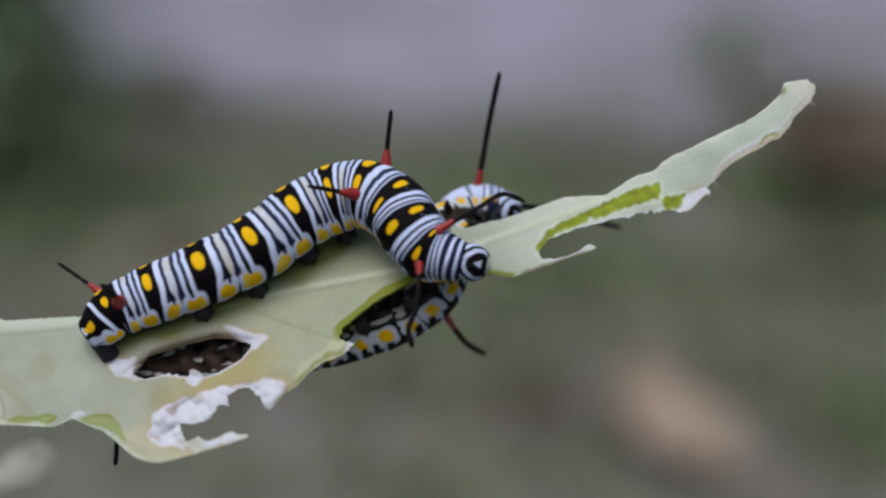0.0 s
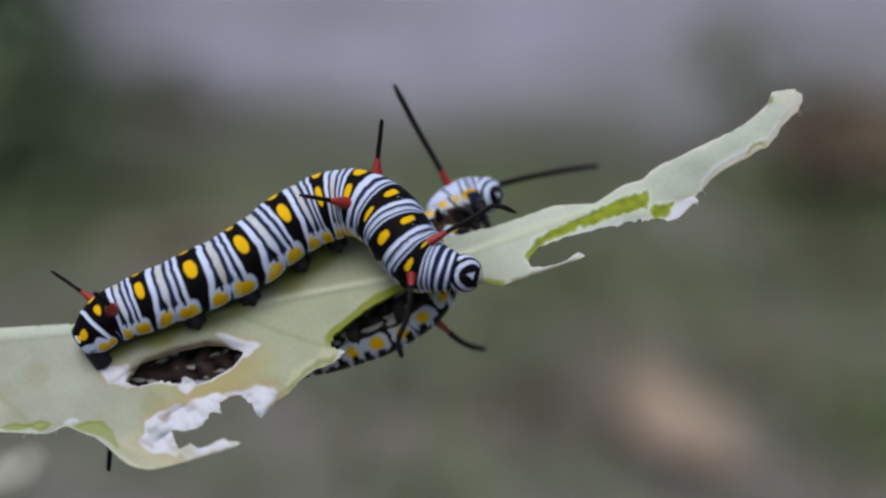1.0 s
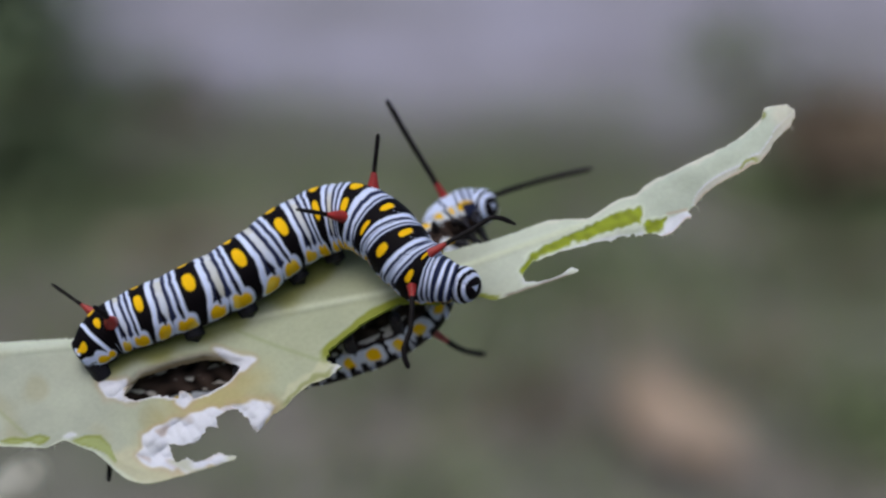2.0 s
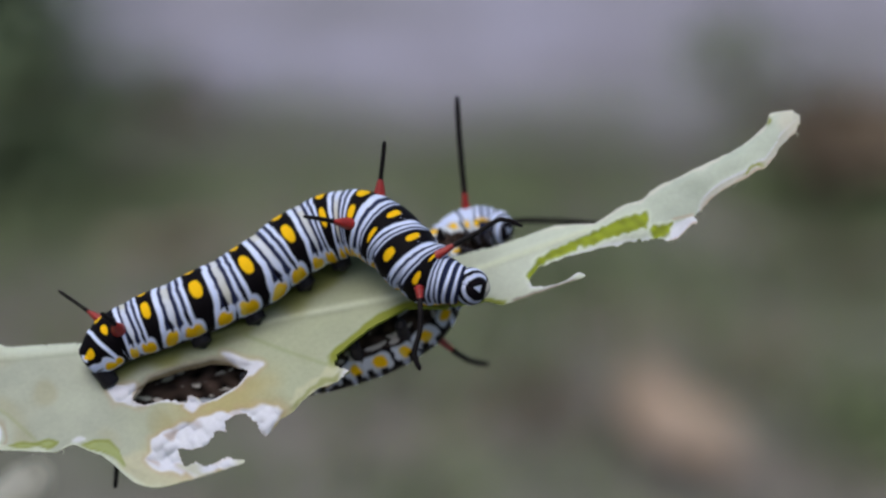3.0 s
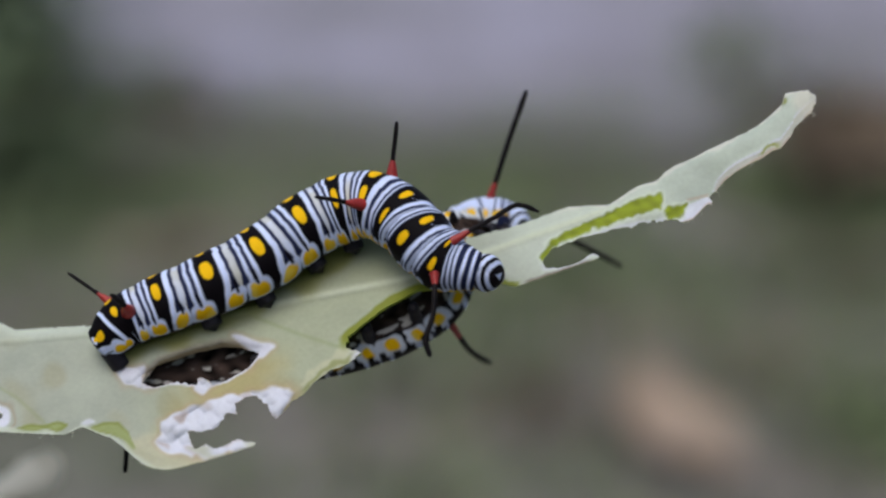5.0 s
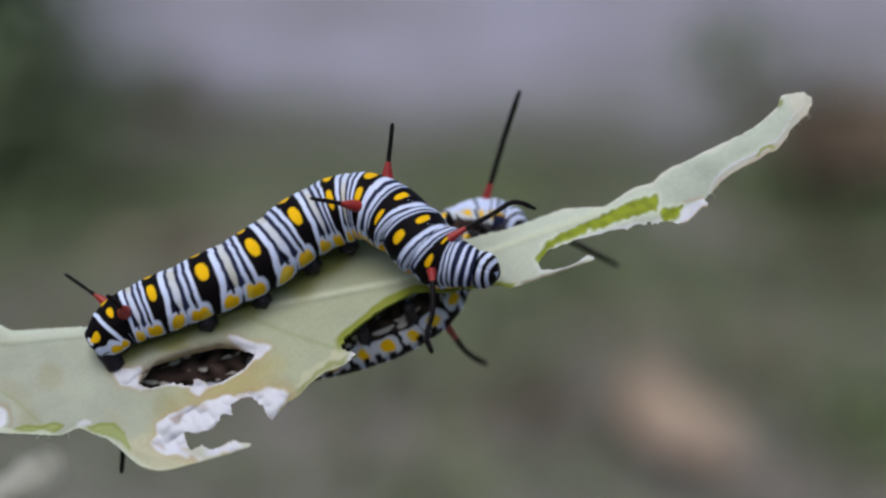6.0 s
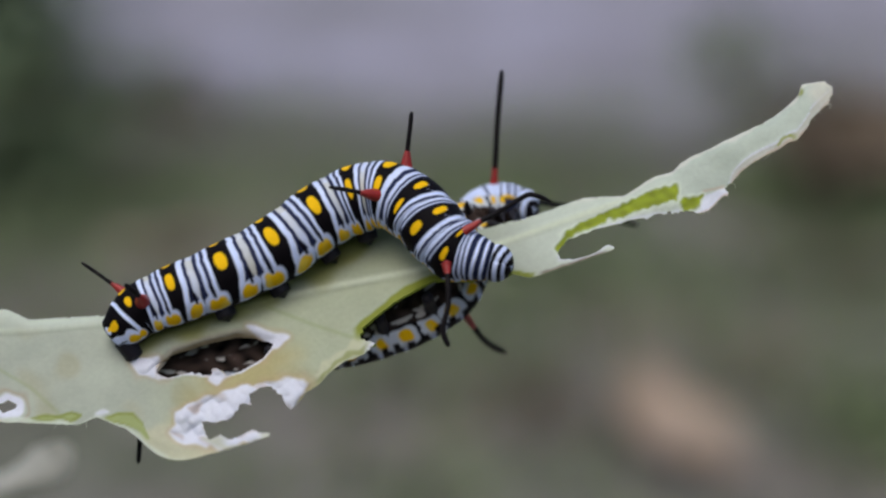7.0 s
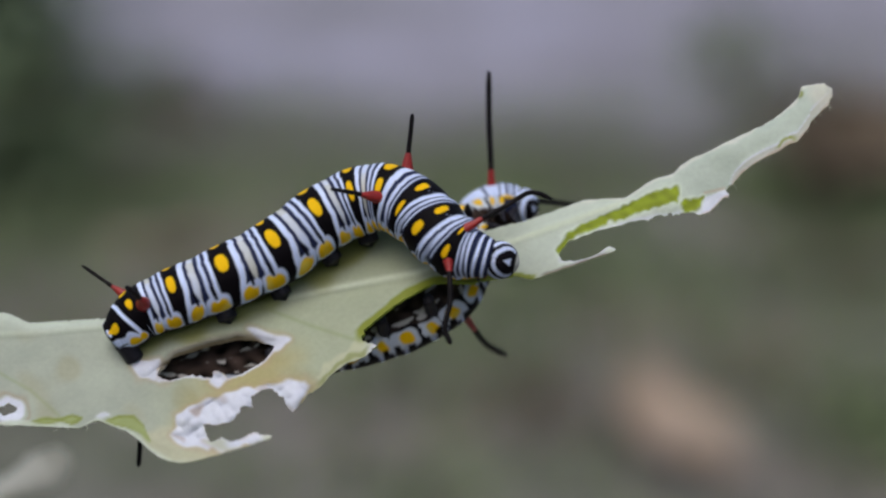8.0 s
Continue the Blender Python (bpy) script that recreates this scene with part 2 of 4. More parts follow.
def shrub(x, y, height, spread, leaves, seed, leaf=0.045, limbs=14, label="dark green leafy shrub beside the path"):
    r = np.random.RandomState(seed)
    root = tagged(new("shrub"), label, "shrub")
    root.location = (x, y, 0)
    lv, lf = [], []
    for limb in range(limbs):
        a = r.uniform(0, 6.283)
        out, top = r.uniform(0.3, 1.0) * spread, r.uniform(0.55, 1.0) * height
        pts = [(0, 0, -0.01), (0.3 * out * math.cos(a), 0.3 * out * math.sin(a), top * 0.45), (out * math.cos(a), out * math.sin(a), top)]
        v, f, _ = tube(np.array(pts), np.array((0.009, 0.006, 0.002)) * min(1, height * 2.2), 6, 4)
        mesh_object("stem", v, f, [BARK], root)
        for _ in range(leaves // limbs):
            k = r.uniform(0.5, 2.0)
            c = glide(pts, [k])[0] + r.normal(0, 0.055, 3)
            d = r.normal(0, 1, 3) + np.array((0, 0, -0.3))
            d /= np.linalg.norm(d)
            s = np.cross(d, r.normal(0, 1, 3))
            s /= np.linalg.norm(s)
            n = np.cross(d, s)
            L = leaf * r.uniform(0.6, 1.3)
            o = len(lv)
            lv += [c, c + d * L * 0.45 + s * L * 0.24 + n * L * 0.05, c + d * L - n * L * 0.1,
                   c + d * L * 0.45 - s * L * 0.24 + n * L * 0.05, c + d * L * 0.5 - n * L * 0.03]
            lf += [(o, o + 1, o + 4), (o + 1, o + 2, o + 4), (o + 2, o + 3, o + 4), (o + 3, o, o + 4)]
    mesh_object("crown", np.array(lv) + 0.0, lf, [LEAFAGE], root)


def dead_leaf(x, y, length, width, turn, seed, mat, label, lift=0.004):
    """A curled dry leaf with a midrib, lying on the ground."""
    r = np.random.RandomState(seed)
    nx, ny = 18, 9
    top, low = [], []
    for i in range(nx):
        for j in range(ny):
            u, v = i / (nx - 1), 2 * j / (ny - 1) - 1
            w = width * 0.5 * math.sin(math.pi * min(0.97, u * 0.95 + 0.03)) ** 0.7
            z = lift + 0.25 * width * v * v * (0.4 + u) + 0.12 * length * (u - 0.5) ** 2 + 0.004 * math.sin(9 * u + 5 * v + seed)
            top.append(((u - 0.5) * length, v * w, z))
            low.append(((u - 0.5) * length, v * w, z - 0.0012))
    faces = []
    for i in range(nx - 1):
        for j in range(ny - 1):
            a = i * ny + j
            faces += [(a, a + ny, a + ny + 1, a + 1), tuple(nx * ny + q for q in (a, a + 1, a + ny + 1, a + ny))]
    ob = tagged(new("dry_leaf"), label, "leaf", "dry leaves on the ground")
    mesh_object("blade", top + low, faces, [mat], ob)
    rib = np.array([top[i * ny + ny // 2] for i in range(0, nx, 3)] + [top[(nx - 1) * ny + ny // 2]])
    rib[:, 2] += 0.0004
    v, f, _ = tube(rib, np.linspace(0.0022, 0.0008, len(rib)), 6, 3)
    mesh_object("midrib", v, f, [mat], ob)
    ob.matrix_basis = pose(x, y, 0.008, r.uniform(-6, 6), r.uniform(-6, 6), turn)


ground()
pavement()
sky_block_walls()
grass()
litter()
shrub(-0.74, 2.38, 0.60, 0.26, 2900, 21)
shrub(-0.63, 2.56, 0.53, 0.16, 1050, 24)
shrub(-0.50, 2.04, 0.22, 0.15, 460, 22)
shrub(0.41, 2.44, 0.26, 0.10, 30, 23, 0.024, 5, "small thin green weed at the edge of the path")
dead_leaf(0.178, 1.255, 0.225, 0.078, 104, 3, DRY, "tan dry curled leaf lying on the soil")
dead_leaf(0.56, 2.30, 0.18, 0.13, 30, 4, LITTER, "dark brown rotting leaf lying in the grass", 0.02)
dead_leaf(0.47, 2.10, 0.27, 0.18, 75, 8, LITTER, "dark brown rotting leaf lying in the grass", 0.02)
dead_leaf(0.51, 2.28, 0.22, 0.16, 95, 6, LITTER, "dark brown rotting leaf lying in the grass", 0.012)
dead_leaf(-0.30, 1.80, 0.12, 0.06, 20, 7, DRY, "tan dry curled leaf lying on the soil")

# ---- the eaten leaf ----
UPPER = [(-66.25, -5.31), (-41.25, -4.64), (-36.34, -4.87), (-34.64, -5.67), (-28.3, -5.31), (-13.57, 0.04), (-10, 1.83), (-6.43, 2.9), (-2.86, 2.99), (1.38, 1.56), (5.4, 2.54), (9.64, 4.11),
         (12.86, 4.24), (15.2, 5.75), (16.75, 6.2), (17.4, 6.88), (18.6, 7.55), (19.6, 7.95), (20.8, 8.62), (23.0, 9.62), (24.7, 10.5), (25.9, 11.45), (26.75, 12.3), (26.9, 13.05), (27.3, 13.2), (28.75, 13.36), (29.1, 13.1), (29.4, 12.95)]
LOWER = [(-66.25, -11.56), (-35.89, -13.84), (-30.76, -14.11), (-29.29, -13.44), (-26.96, -14.33), (-25.9, -15.12), (-25.0, -15.98), (-24.2, -16.5), (-23.4, -16.8), (-22.5, -16.88), (-21.4, -16.72), (-20.04, -16.3), (-18.0, -15.75), (-15.54, -14.96), (-14.02, -13.12), (-12.46, -11.43), (-11.52, -10.76), (-10.67, -9.87), (-9.38, -8.93), (-8.12, -8.48),
         (-6.96, -7.63), (3.84, -1.96), (5.4, -2.28), (11.43, -0.22), (19.11, 2.95), (19.6, 3.12), (20.1, 3.62), (20.7, 4.25), (21.15, 4.3), (21.24, 4.85), (21.6, 5.6), (22.3, 6.35), (23.0, 6.85), (24.0, 7.42), (25.0, 7.92), (26.0, 8.6), (26.6, 8.72), (27.1, 9.35), (27.55, 9.95), (27.7, 10.4), (28.3, 10.95), (29.1, 11.7), (29.38, 12.4)]
RIDGE = [(-66.25, -9.33), (-27.86, -8.26), (-18.93, -6.29), (-3.75, -3.17), (3.39, -2.01), (9.64, 0.94), (16.34, 4.06), (28.84, 12.1)]
MIDRIB = [(-66.25, -7.32), (-35, -6.56), (-21.61, -5.22), (-11.79, -3.26), (-3.75, -1.74), (2.95, 0.4), (13.21, 3.97)]
SHADE = [(-25.5, -7.6), (-21.0, -5.6), (-17.5, -4.3), (-13.5, -2.6), (-10.0, -0.7), (-8.0, 0.4)]        # line of the olive shade painted on the leaf beneath the upper caterpillar
SIDE_VEINS = [[(-15.36, -4.78), (-11.79, -6.12), (-8.21, -7.28)], [(-37.68, -9.33), (-34.55, -11.12), (-32.32, -13.12)]]
# bites: open shapes eaten out of the blade
WINDOW = [(-24.64, -9.96), (-23.4, -8.5), (-22.2, -8.08), (-20.7, -7.66), (-18.2, -7.02), (-16.6, -7.0), (-14.91, -7.63), (-16.03, -8.88), (-17.59, -9.78), (-18.84, -10.22), (-19.2, -9.69), (-19.82, -9.73), (-20.04, -10.27), (-21.61, -9.96), (-23.62, -10.36)]
MEMBRANE = [(-24.9, -9.6), (-23.3, -8.08), (-20.71, -7.15), (-18.04, -6.5), (-16.47, -6.72), (-14.9, -7.6), (-16.6, -7.5), (-18.2, -7.7), (-20.7, -8.4), (-23.5, -9.2)]
COVE = [(-20.15, -15.3), (-20.6, -14.6), (-20.9, -13.8), (-19.6, -13.88), (-18.39, -13.44), (-17.77, -12.28), (-16.96, -12.28), (-17.05, -11.56), (-16.52, -11.12), (-15.58, -10.85), (-14.38, -11.65), (-14.02, -12.54),
        (-13.57, -12.99), (-10.89, -12.46), (-11.79, -14.91), (-15.49, -14.64), (-17.14, -14.62), (-17.9, -14.95), (-18.75, -15.15), (-19.4, -14.9)]
GULF = [(-2.41, -2.54), (-5.54, -4.33), (-7.77, -6.21), (-8.53, -7.01), (-7.77, -7.37), (-6.7, -7.59), (-2.86, -9.33), (4.29, -8.88), (3.66, -1.92), (0.71, -2.5)]
FJORD = [(19.02, 2.77), (18.12, 3.04), (16.79, 3.0), (13.21, 2.28), (10.31, 1.5), (8.39, 0.76), (7.5, -0.22), (7.77, -0.8), (8.97, -0.8), (10.54, -0.31), (11.61, 0.36), (15, -1.29), (19.46, 0.04)]
NOTCH = [(21.9, 5.6), (21.3, 5.25), (20.72, 4.92), (21.05, 4.62), (21.25, 4.3), (22.0, 4.4)]
EYELET = [(-37.14, -12.54), (-36.34, -12.1), (-35.62, -12.37), (-35.8, -12.9), (-36.79, -13.08)]
# chewed and dried patches
SCAB_A = [(-26.29, -9.11), (-24.29, -8.62), (-24.46, -9.96), (-23.48, -10.31), (-24.29, -10.67), (-25.85, -10.13)]
SCAB_B = [(-17.23, -6.21), (-15.36, -6.56), (-14.02, -7.1), (-14.82, -7.9), (-16.03, -9.06), (-15.36, -7.63), (-16.47, -6.74)]
CRUMB = [(-20.27, -9.51), (-19.02, -9.46), (-18.84, -10.31), (-19.6, -10.76), (-20.18, -10.4)]
PAPER = [(-23.48, -14.69), (-22.86, -13.12), (-20.27, -11.7), (-17.14, -10.94), (-16.03, -11.12), (-17.14, -12.68), (-19.38, -14.24), (-20.49, -16.03), (-22.05, -15.58)]
TOOTH = [(-16.03, -10.67), (-12.68, -10.31), (-12.14, -10.76), (-13.48, -13.12), (-14.46, -11.83)]
TEAR = [(-8.75, -6.96), (-6.21, -7.54), (-8.04, -8.62), (-10.67, -9.96), (-11.61, -10.13), (-11.12, -9.11), (-9.46, -7.81)]
BULGE = [(-25.85, -14.69), (-23.39, -13.57), (-20.27, -15.36), (-17.59, -15.36), (-15.36, -14.69), (-15.8, -15.8), (-20.27, -17.14), (-24.29, -17.37)]
TONGUE = [(-20.71, -15.22), (-18.48, -14.96), (-15.13, -14.42), (-15.36, -15.36), (-17.14, -15.67), (-19.38, -15.89)]
LIP_A = [(-36.5, -13.7), (-35, -13.57), (-32.8, -13.26), (-31.2, -13.0), (-30.5, -13.35), (-31.4, -13.88), (-33.2, -13.88), (-35, -13.82)]
LIP_B = [(-28.9, -13.6), (-27.6, -13.26), (-26.3, -13.08), (-25.5, -13.9), (-25.2, -15.2), (-25.85, -14.6), (-27.4, -13.95)]
GROOVE = [(17.05, 5.09), (15.45, 4.69), (13.66, 3.93), (11.88, 3.17), (9.64, 2.1), (8.08, 1.16), (7.28, -0.04), (7.54, -0.22), (8.53, 0.94), (10.54, 1.88),
          (13.21, 2.77), (15.45, 3.48), (17.05, 3.88)]
POCKET = [(17.4, 3.75), (17.7, 4.08), (18.3, 4.2), (19.0, 4.2), (18.95, 3.4), (18.5, 3.1), (17.8, 3.05), (17.38, 3.35)]
HORN_FLAP = [(19.11, 4.33), (20.8, 5.0), (21.4, 4.5), (21.4, 4.1), (19.29, 2.6), (18.79, 3.35)]


def polygon_distance(poly, x, y):
    """Signed distance to a closed shape, positive inside."""
    p = np.asarray(poly)
    best, inside = np.full(x.shape, 1e9), np.zeros(x.shape, dtype=bool)
    for (ax, ay), (bx, by) in zip(p, np.roll(p, -1, axis=0)):
        t = np.clip(((x - ax) * (bx - ax) + (y - ay) * (by - ay)) / ((bx - ax) ** 2 + (by - ay) ** 2 + 1e-9), 0, 1)
        best = np.minimum(best, np.hypot(x - ax - t * (bx - ax), y - ay - t * (by - ay)))
        cross = (ay > y) != (by > y)
        inside ^= cross & (x < (bx - ax) * (y - ay) / (by - ay + 1e-12) + ax)
    return np.where(inside, best, -best)


def line_distance(line, x, y):
    best = np.full(x.shape, 1e9)
    for (ax, ay), (bx, by) in zip(line, line[1:]):
        t = np.clip(((x - ax) * (bx - ax) + (y - ay) * (by - ay)) / ((bx - ax) ** 2 + (by - ay) ** 2), 0, 1)
        best = np.minimum(best, np.hypot(x - ax - t * (bx - ax), y - ay - t * (by - ay)))
    return best


RAGGED, FRAY, ROLL, BLOTCH = waves(31), waves(32), waves(33), waves(34)
TIP_X = 29.4


def blade_shape(x, y):
    """Positive inside the blade, about in mm."""
    nick = 0.25 + 0.75 * step(0.1, 0.8, BLOTCH(x * 0.9, y * 0.9))
    fray = nick * (0.07 * FRAY(x * 11, y * 11) + 0.08 * RAGGED(x * 4.1, y * 4.1))
    u, lo = np.interp(x, *zip(*UPPER)), np.interp(x, *zip(*LOWER))
    edge = np.minimum(np.minimum(u - y, y - lo) * 0.85, TIP_X - x)
    f = np.minimum(edge, 9) + fray
    for bite in (WINDOW, COVE, GULF, FJORD, NOTCH, EYELET):
        f = np.minimum(f, -polygon_distance(bite, x, y) + fray * (4.2 if bite is COVE else 1.6))
    return f


def blade_back(x, y):
    """How far the leaf's skin lies behind the sharp plane."""
    dy = y - np.interp(x, *zip(*RIDGE))
    slope = np.where(dy > 0, 0.74, 0.55) * (1 - 0.5 * step(13.39, 21.43, x))
    b = slope * dy + 0.18 * ROLL(x * 0.45, y * 0.7)
    b -= 0.35 * step(0.9, 0.0, y - np.interp(x, *zip(*LOWER))) * step(-18, -26, x)
    b -= 0.24 * np.exp(-(line_distance(MIDRIB, x, y) / 0.32) ** 2)
    for patch in (PAPER, TOOTH, TONGUE, SCAB_A, SCAB_B, CRUMB):
        b += step(-0.1, 0.5, polygon_distance(patch, x, y)) * (0.30 * RAGGED(x * 2.2, y * 2.9) + 0.11 * FRAY(x * 6, y * 6))
    b -= 1.3 * step(1.6, 0.0, y - np.interp(x, *zip(*LOWER))) ** 2 * step(-26.5, -24, x) * step(-16.6, -19.6, x)
    tip = step(12, 17, x)
    b -= tip * 0.5 * np.clip(1 - (y - np.interp(x, *zip(*LOWER))) / 1.1, 0, 1) ** 2
    b += tip * 0.4 * np.clip(0.62 + 0.35 * step(24.5, 28, x) - (y - np.interp(x, *zip(*LOWER))), 0, 1) * step(20.8, 21.6, x)
    b += 0.12 * tip * RAGGED(x * 1.1, y * 1.6)
    b += tip * 0.35 * np.clip(1 - (np.interp(x, *zip(*UPPER)) - y) / 0.9, 0, 1) ** 2
    for patch in (GROOVE, POCKET):
        b += 0.07 * step(-0.15, 0.2, polygon_distance(patch, x, y) + 0.2 * RAGGED(x * 3, y * 3))
    b += 0.8 * step(-0.25, 0.6, polygon_distance(MEMBRANE, x, y))
    return b


def blade_pigment(x, y):
    leaf, pale, rib = np.array((0.475, 0.53, 0.45)), np.array((0.66, 0.73, 0.655)), np.array((0.62, 0.68, 0.56))
    straw, green, paper, tan = np.array((0.51, 0.46, 0.215)), np.array((0.27, 0.32, 0.014)), np.array((0.81, 0.84, 1.0)), np.array((0.42, 0.30, 0.20))
    c = np.tile(leaf, (len(x), 1)) * (1 + 0.06 * BLOTCH(x * 0.6, y * 0.8) + 0.035 * FRAY(x * 2.2, y * 2.2))[:, None]

    def lay(col, m):
        c[:] = c + (col - c) * np.clip(m, 0, 1)[:, None]
    lay(np.array((0.485, 0.545, 0.375)), 0.75 * step(-27, -19, x + 0.8 * BLOTCH(x * 0.5, y * 0.7)) * step(4, -3, x))
    lay(pale, step(1, 9, x))
    lay(np.array((0.58, 0.665, 0.60)), 0.85 * step(15, 18.5, x))
    veins = np.abs(((x * 0.8 - (y - np.interp(x, *zip(*MIDRIB))) * 1.3) / 5.2) % 1 - 0.5)
    lay(rib, 0.10 * step(0.05, 0.0, veins))
    lay(rib * 1.12, 0.95 * np.exp(-(line_distance(MIDRIB, x, y) / 0.20) ** 2) * (0.4 + 0.6 * step(-16, -8, x)))
    up = np.interp(x, *zip(*UPPER)) - y
    lay(pale, step(1.6, 0.2, up) * step(-14, -24, x))
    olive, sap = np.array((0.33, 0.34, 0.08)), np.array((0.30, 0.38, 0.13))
    # olive pigment standing in for the shade beneath the upper caterpillar
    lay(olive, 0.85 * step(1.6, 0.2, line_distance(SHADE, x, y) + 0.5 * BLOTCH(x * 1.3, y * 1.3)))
    for vein in SIDE_VEINS:
        lay(sap, 0.38 * np.exp(-(line_distance(vein, x, y) / 0.16) ** 2))
    w, cv = -polygon_distance(WINDOW, x, y), -polygon_distance(COVE, x, y)
    rag = 0.25 * RAGGED(x * 3, y * 3)
    lay(straw, 0.8 * step(3.6, 0.2, w + rag) * step(-23.5, -19, x) * step(-6, -9, y))
    lay(straw, 0.85 * step(3.4, 0.4, cv + rag))
    lay(straw * 0.8, 0.35 * step(0.3, 0.9, BLOTCH(x * 1.1 + 4, y * 1.1)) * step(-6, -14, x) * step(-5, -9, y))
    wall = polygon_distance(MEMBRANE, x, y)
    lay(np.array((0.66, 0.62, 0.52)), 0.8 * step(-0.22, -0.05, wall + 0.3 * rag))
    lay(np.array((0.30, 0.245, 0.15)), 0.95 * step(0.02, 0.2, wall + 0.3 * rag))
    lay(np.array((0.17, 0.13, 0.08)), 0.7 * step(0.2, 0.6, wall + 0.6 * rag))
    lay(paper, 0.9 * step(0.16, 0.06, w + rag * 0.3) * step(0.0, -0.2, wall))
    lay(np.array((0.62, 0.62, 0.46)), 0.85 * step(-0.3, 0.4, polygon_distance(BULGE, x, y) + rag))
    lay(paper, step(0.3, 0.1, cv + rag * 0.5))
    lay(np.array((0.64, 0.66, 0.48)), 0.8 * step(-0.2, 0.25, polygon_distance(TEAR, x, y) + rag))
    lay(paper, 0.8 * step(-0.1, 0.2, polygon_distance(TEAR, x, y) + rag) * step(-8.2, -7.2, x))
    for patch in (PAPER, TOOTH, TONGUE, SCAB_A, SCAB_B, CRUMB):
        edge = polygon_distance(patch, x, y) + rag
        lay(tan * 1.3, 0.3 * step(-0.6, -0.1, edge))
        lay(paper, step(-0.12, 0.15, edge))
    lay(tan, 0.6 * step(0.35, 0.8, BLOTCH(x * 1.7, y * 1.7)) * step(-0.1, 0.3, polygon_distance(PAPER, x, y)))
    lay(np.array((0.60, 0.63, 0.52)), 0.85 * step(-0.3, 0.1, polygon_distance(TONGUE, x, y)) * np.maximum(1 - box(x, -19.0, -16.2, 0.5), step(0.5, 0.75, cv + rag)))
    lay(np.array((0.30, 0.35, 0.09)), 0.7 * step(0.62, 0.45, y - np.interp(x, *zip(*LOWER)) + rag) * step(0.14, 0.28, y - np.interp(x, *zip(*LOWER)) + rag) * box(x, -11.6, -7.6, 0.5))
    lay(paper, step(0.7, 0.4, -polygon_distance(EYELET, x, y) + rag * 0.5))
    lay(tan, 0.5 * step(1.2, 0.8, -polygon_distance(EYELET, x, y) + rag) * step(0.6, 0.8, -polygon_distance(EYELET, x, y) + rag))
    lay(green, 0.95 * step(0.62, 0.46, -polygon_distance(GULF, x, y) + rag * 0.3 + 0.2 * step(-4, 2, x)) * step(-8.9, -8.3, x) * step(-7.7, -6.6, y))
    lay(paper * 0.95, 0.6 * step(0.35, 0.05, -polygon_distance(FJORD, x, y) + rag * 0.5))
    for patch in (LIP_A, LIP_B):
        lip = polygon_distance(patch, x, y) + rag * 0.5
        lay(np.array((0.27, 0.33, 0.05)), 0.9 * step(-0.1, 0.06, lip))
        lay(np.array((0.42, 0.50, 0.22)), 0.7 * step(0.1, 0.3, lip - 0.2 * (y + 13.6)))
    lay(paper, 0.7 * step(0.30, 0.12, np.hypot((x + 29.1) * 0.35, (y + 13.22 - 0.1 * (x + 29.1)) * 1.6) + rag))
    for patch in (GROOVE, POCKET):
        edge = polygon_distance(patch, x, y) + 0.11 * FRAY(x * 6, y * 6) + 0.08 * RAGGED(x * 3, y * 3)
        lay(pale * 1.12, 0.8 * step(-0.34, -0.16, edge))
        lay(np.array((0.29, 0.37, 0.010)) * (1.0 + 0.22 * FRAY(x * 4, y * 6))[:, None], step(-0.14, 0.02, edge))
    lay(paper, 0.85 * step(0.05, 0.2, polygon_distance(HORN_FLAP, x, y)))
    lay(tan * 1.5, 0.6 * np.exp(-(line_distance([(19.2, 4.62), (20.0, 4.78), (20.75, 4.98)], x, y) / 0.10) ** 2))
    low = y - np.interp(x, *zip(*LOWER))
    lay(paper * 0.95, 0.7 * step(0.55, 0.2, low + rag) * step(17, 19, x))
    fold = 0.62 + 0.12 * RAGGED(x * 0.9, y * 0.2) + 0.35 * step(24.5, 28, x)
    lay(np.array((0.60, 0.605, 0.545)), 0.8 * step(fold + 0.04, fold - 0.06, low) * step(20.8, 21.6, x))
    lay(paper, 0.85 * np.exp(-((low - fold) / 0.085) ** 2) * step(20.5, 21.5, x))
    lay(green * 1.1, 0.85 * step(0.42, 0.32, low + rag) * step(0.12, 0.2, low + rag) * step(22.6, 23.4, x) * step(27, 26, x) * step(-0.5, 0.0, BLOTCH(x * 2.3, y)))
    lay(green, 0.9 * step(0.42, 0.22, np.hypot(x - 26.75, y - 12.5) + 0.4 * rag))
    lay(tan * 1.3, 0.6 * step(0.16, 0.05, low + rag * 0.4) * step(17, 19, x))
    lay(np.array((0.80, 0.80, 0.76)), 0.8 * step(0.42, 0.08, up + rag * 0.8) * step(6, 12, x))
    lay(np.array((0.74, 0.73, 0.66)), 0.7 * step(1.6, 0.5, np.hypot(x - 28.6, y - 12.6)))
    lay(pale * 1.05, 0.75 * step(0.28, 0.12, low + rag * 0.6) * step(-20, -26, x))
    lay(tan * 0.45, 0.8 * step(0.26, 0.08, low + rag * 0.4) * step(5.8, 6.6, x) * step(12, 11, x))
    lay(green, 0.9 * step(0.42, 0.3, low + rag * 0.5) * box(x, 3.4, 5.7, 0.25))
    return c


def rim_pigment(x, y):
    c = np.tile((0.52, 0.56, 0.38), (len(x), 1))
    for bite, col in ((GULF, (0.34, 0.44, 0.06)), (FJORD, (0.46, 0.52, 0.30)), (WINDOW, (0.62, 0.56, 0.48)), (COVE, (0.72, 0.70, 0.70))):
        m = step(0.35, 0.15, -polygon_distance(bite, x, y))[:, None]
        c = c + (np.array(col) - c) * m
    return c


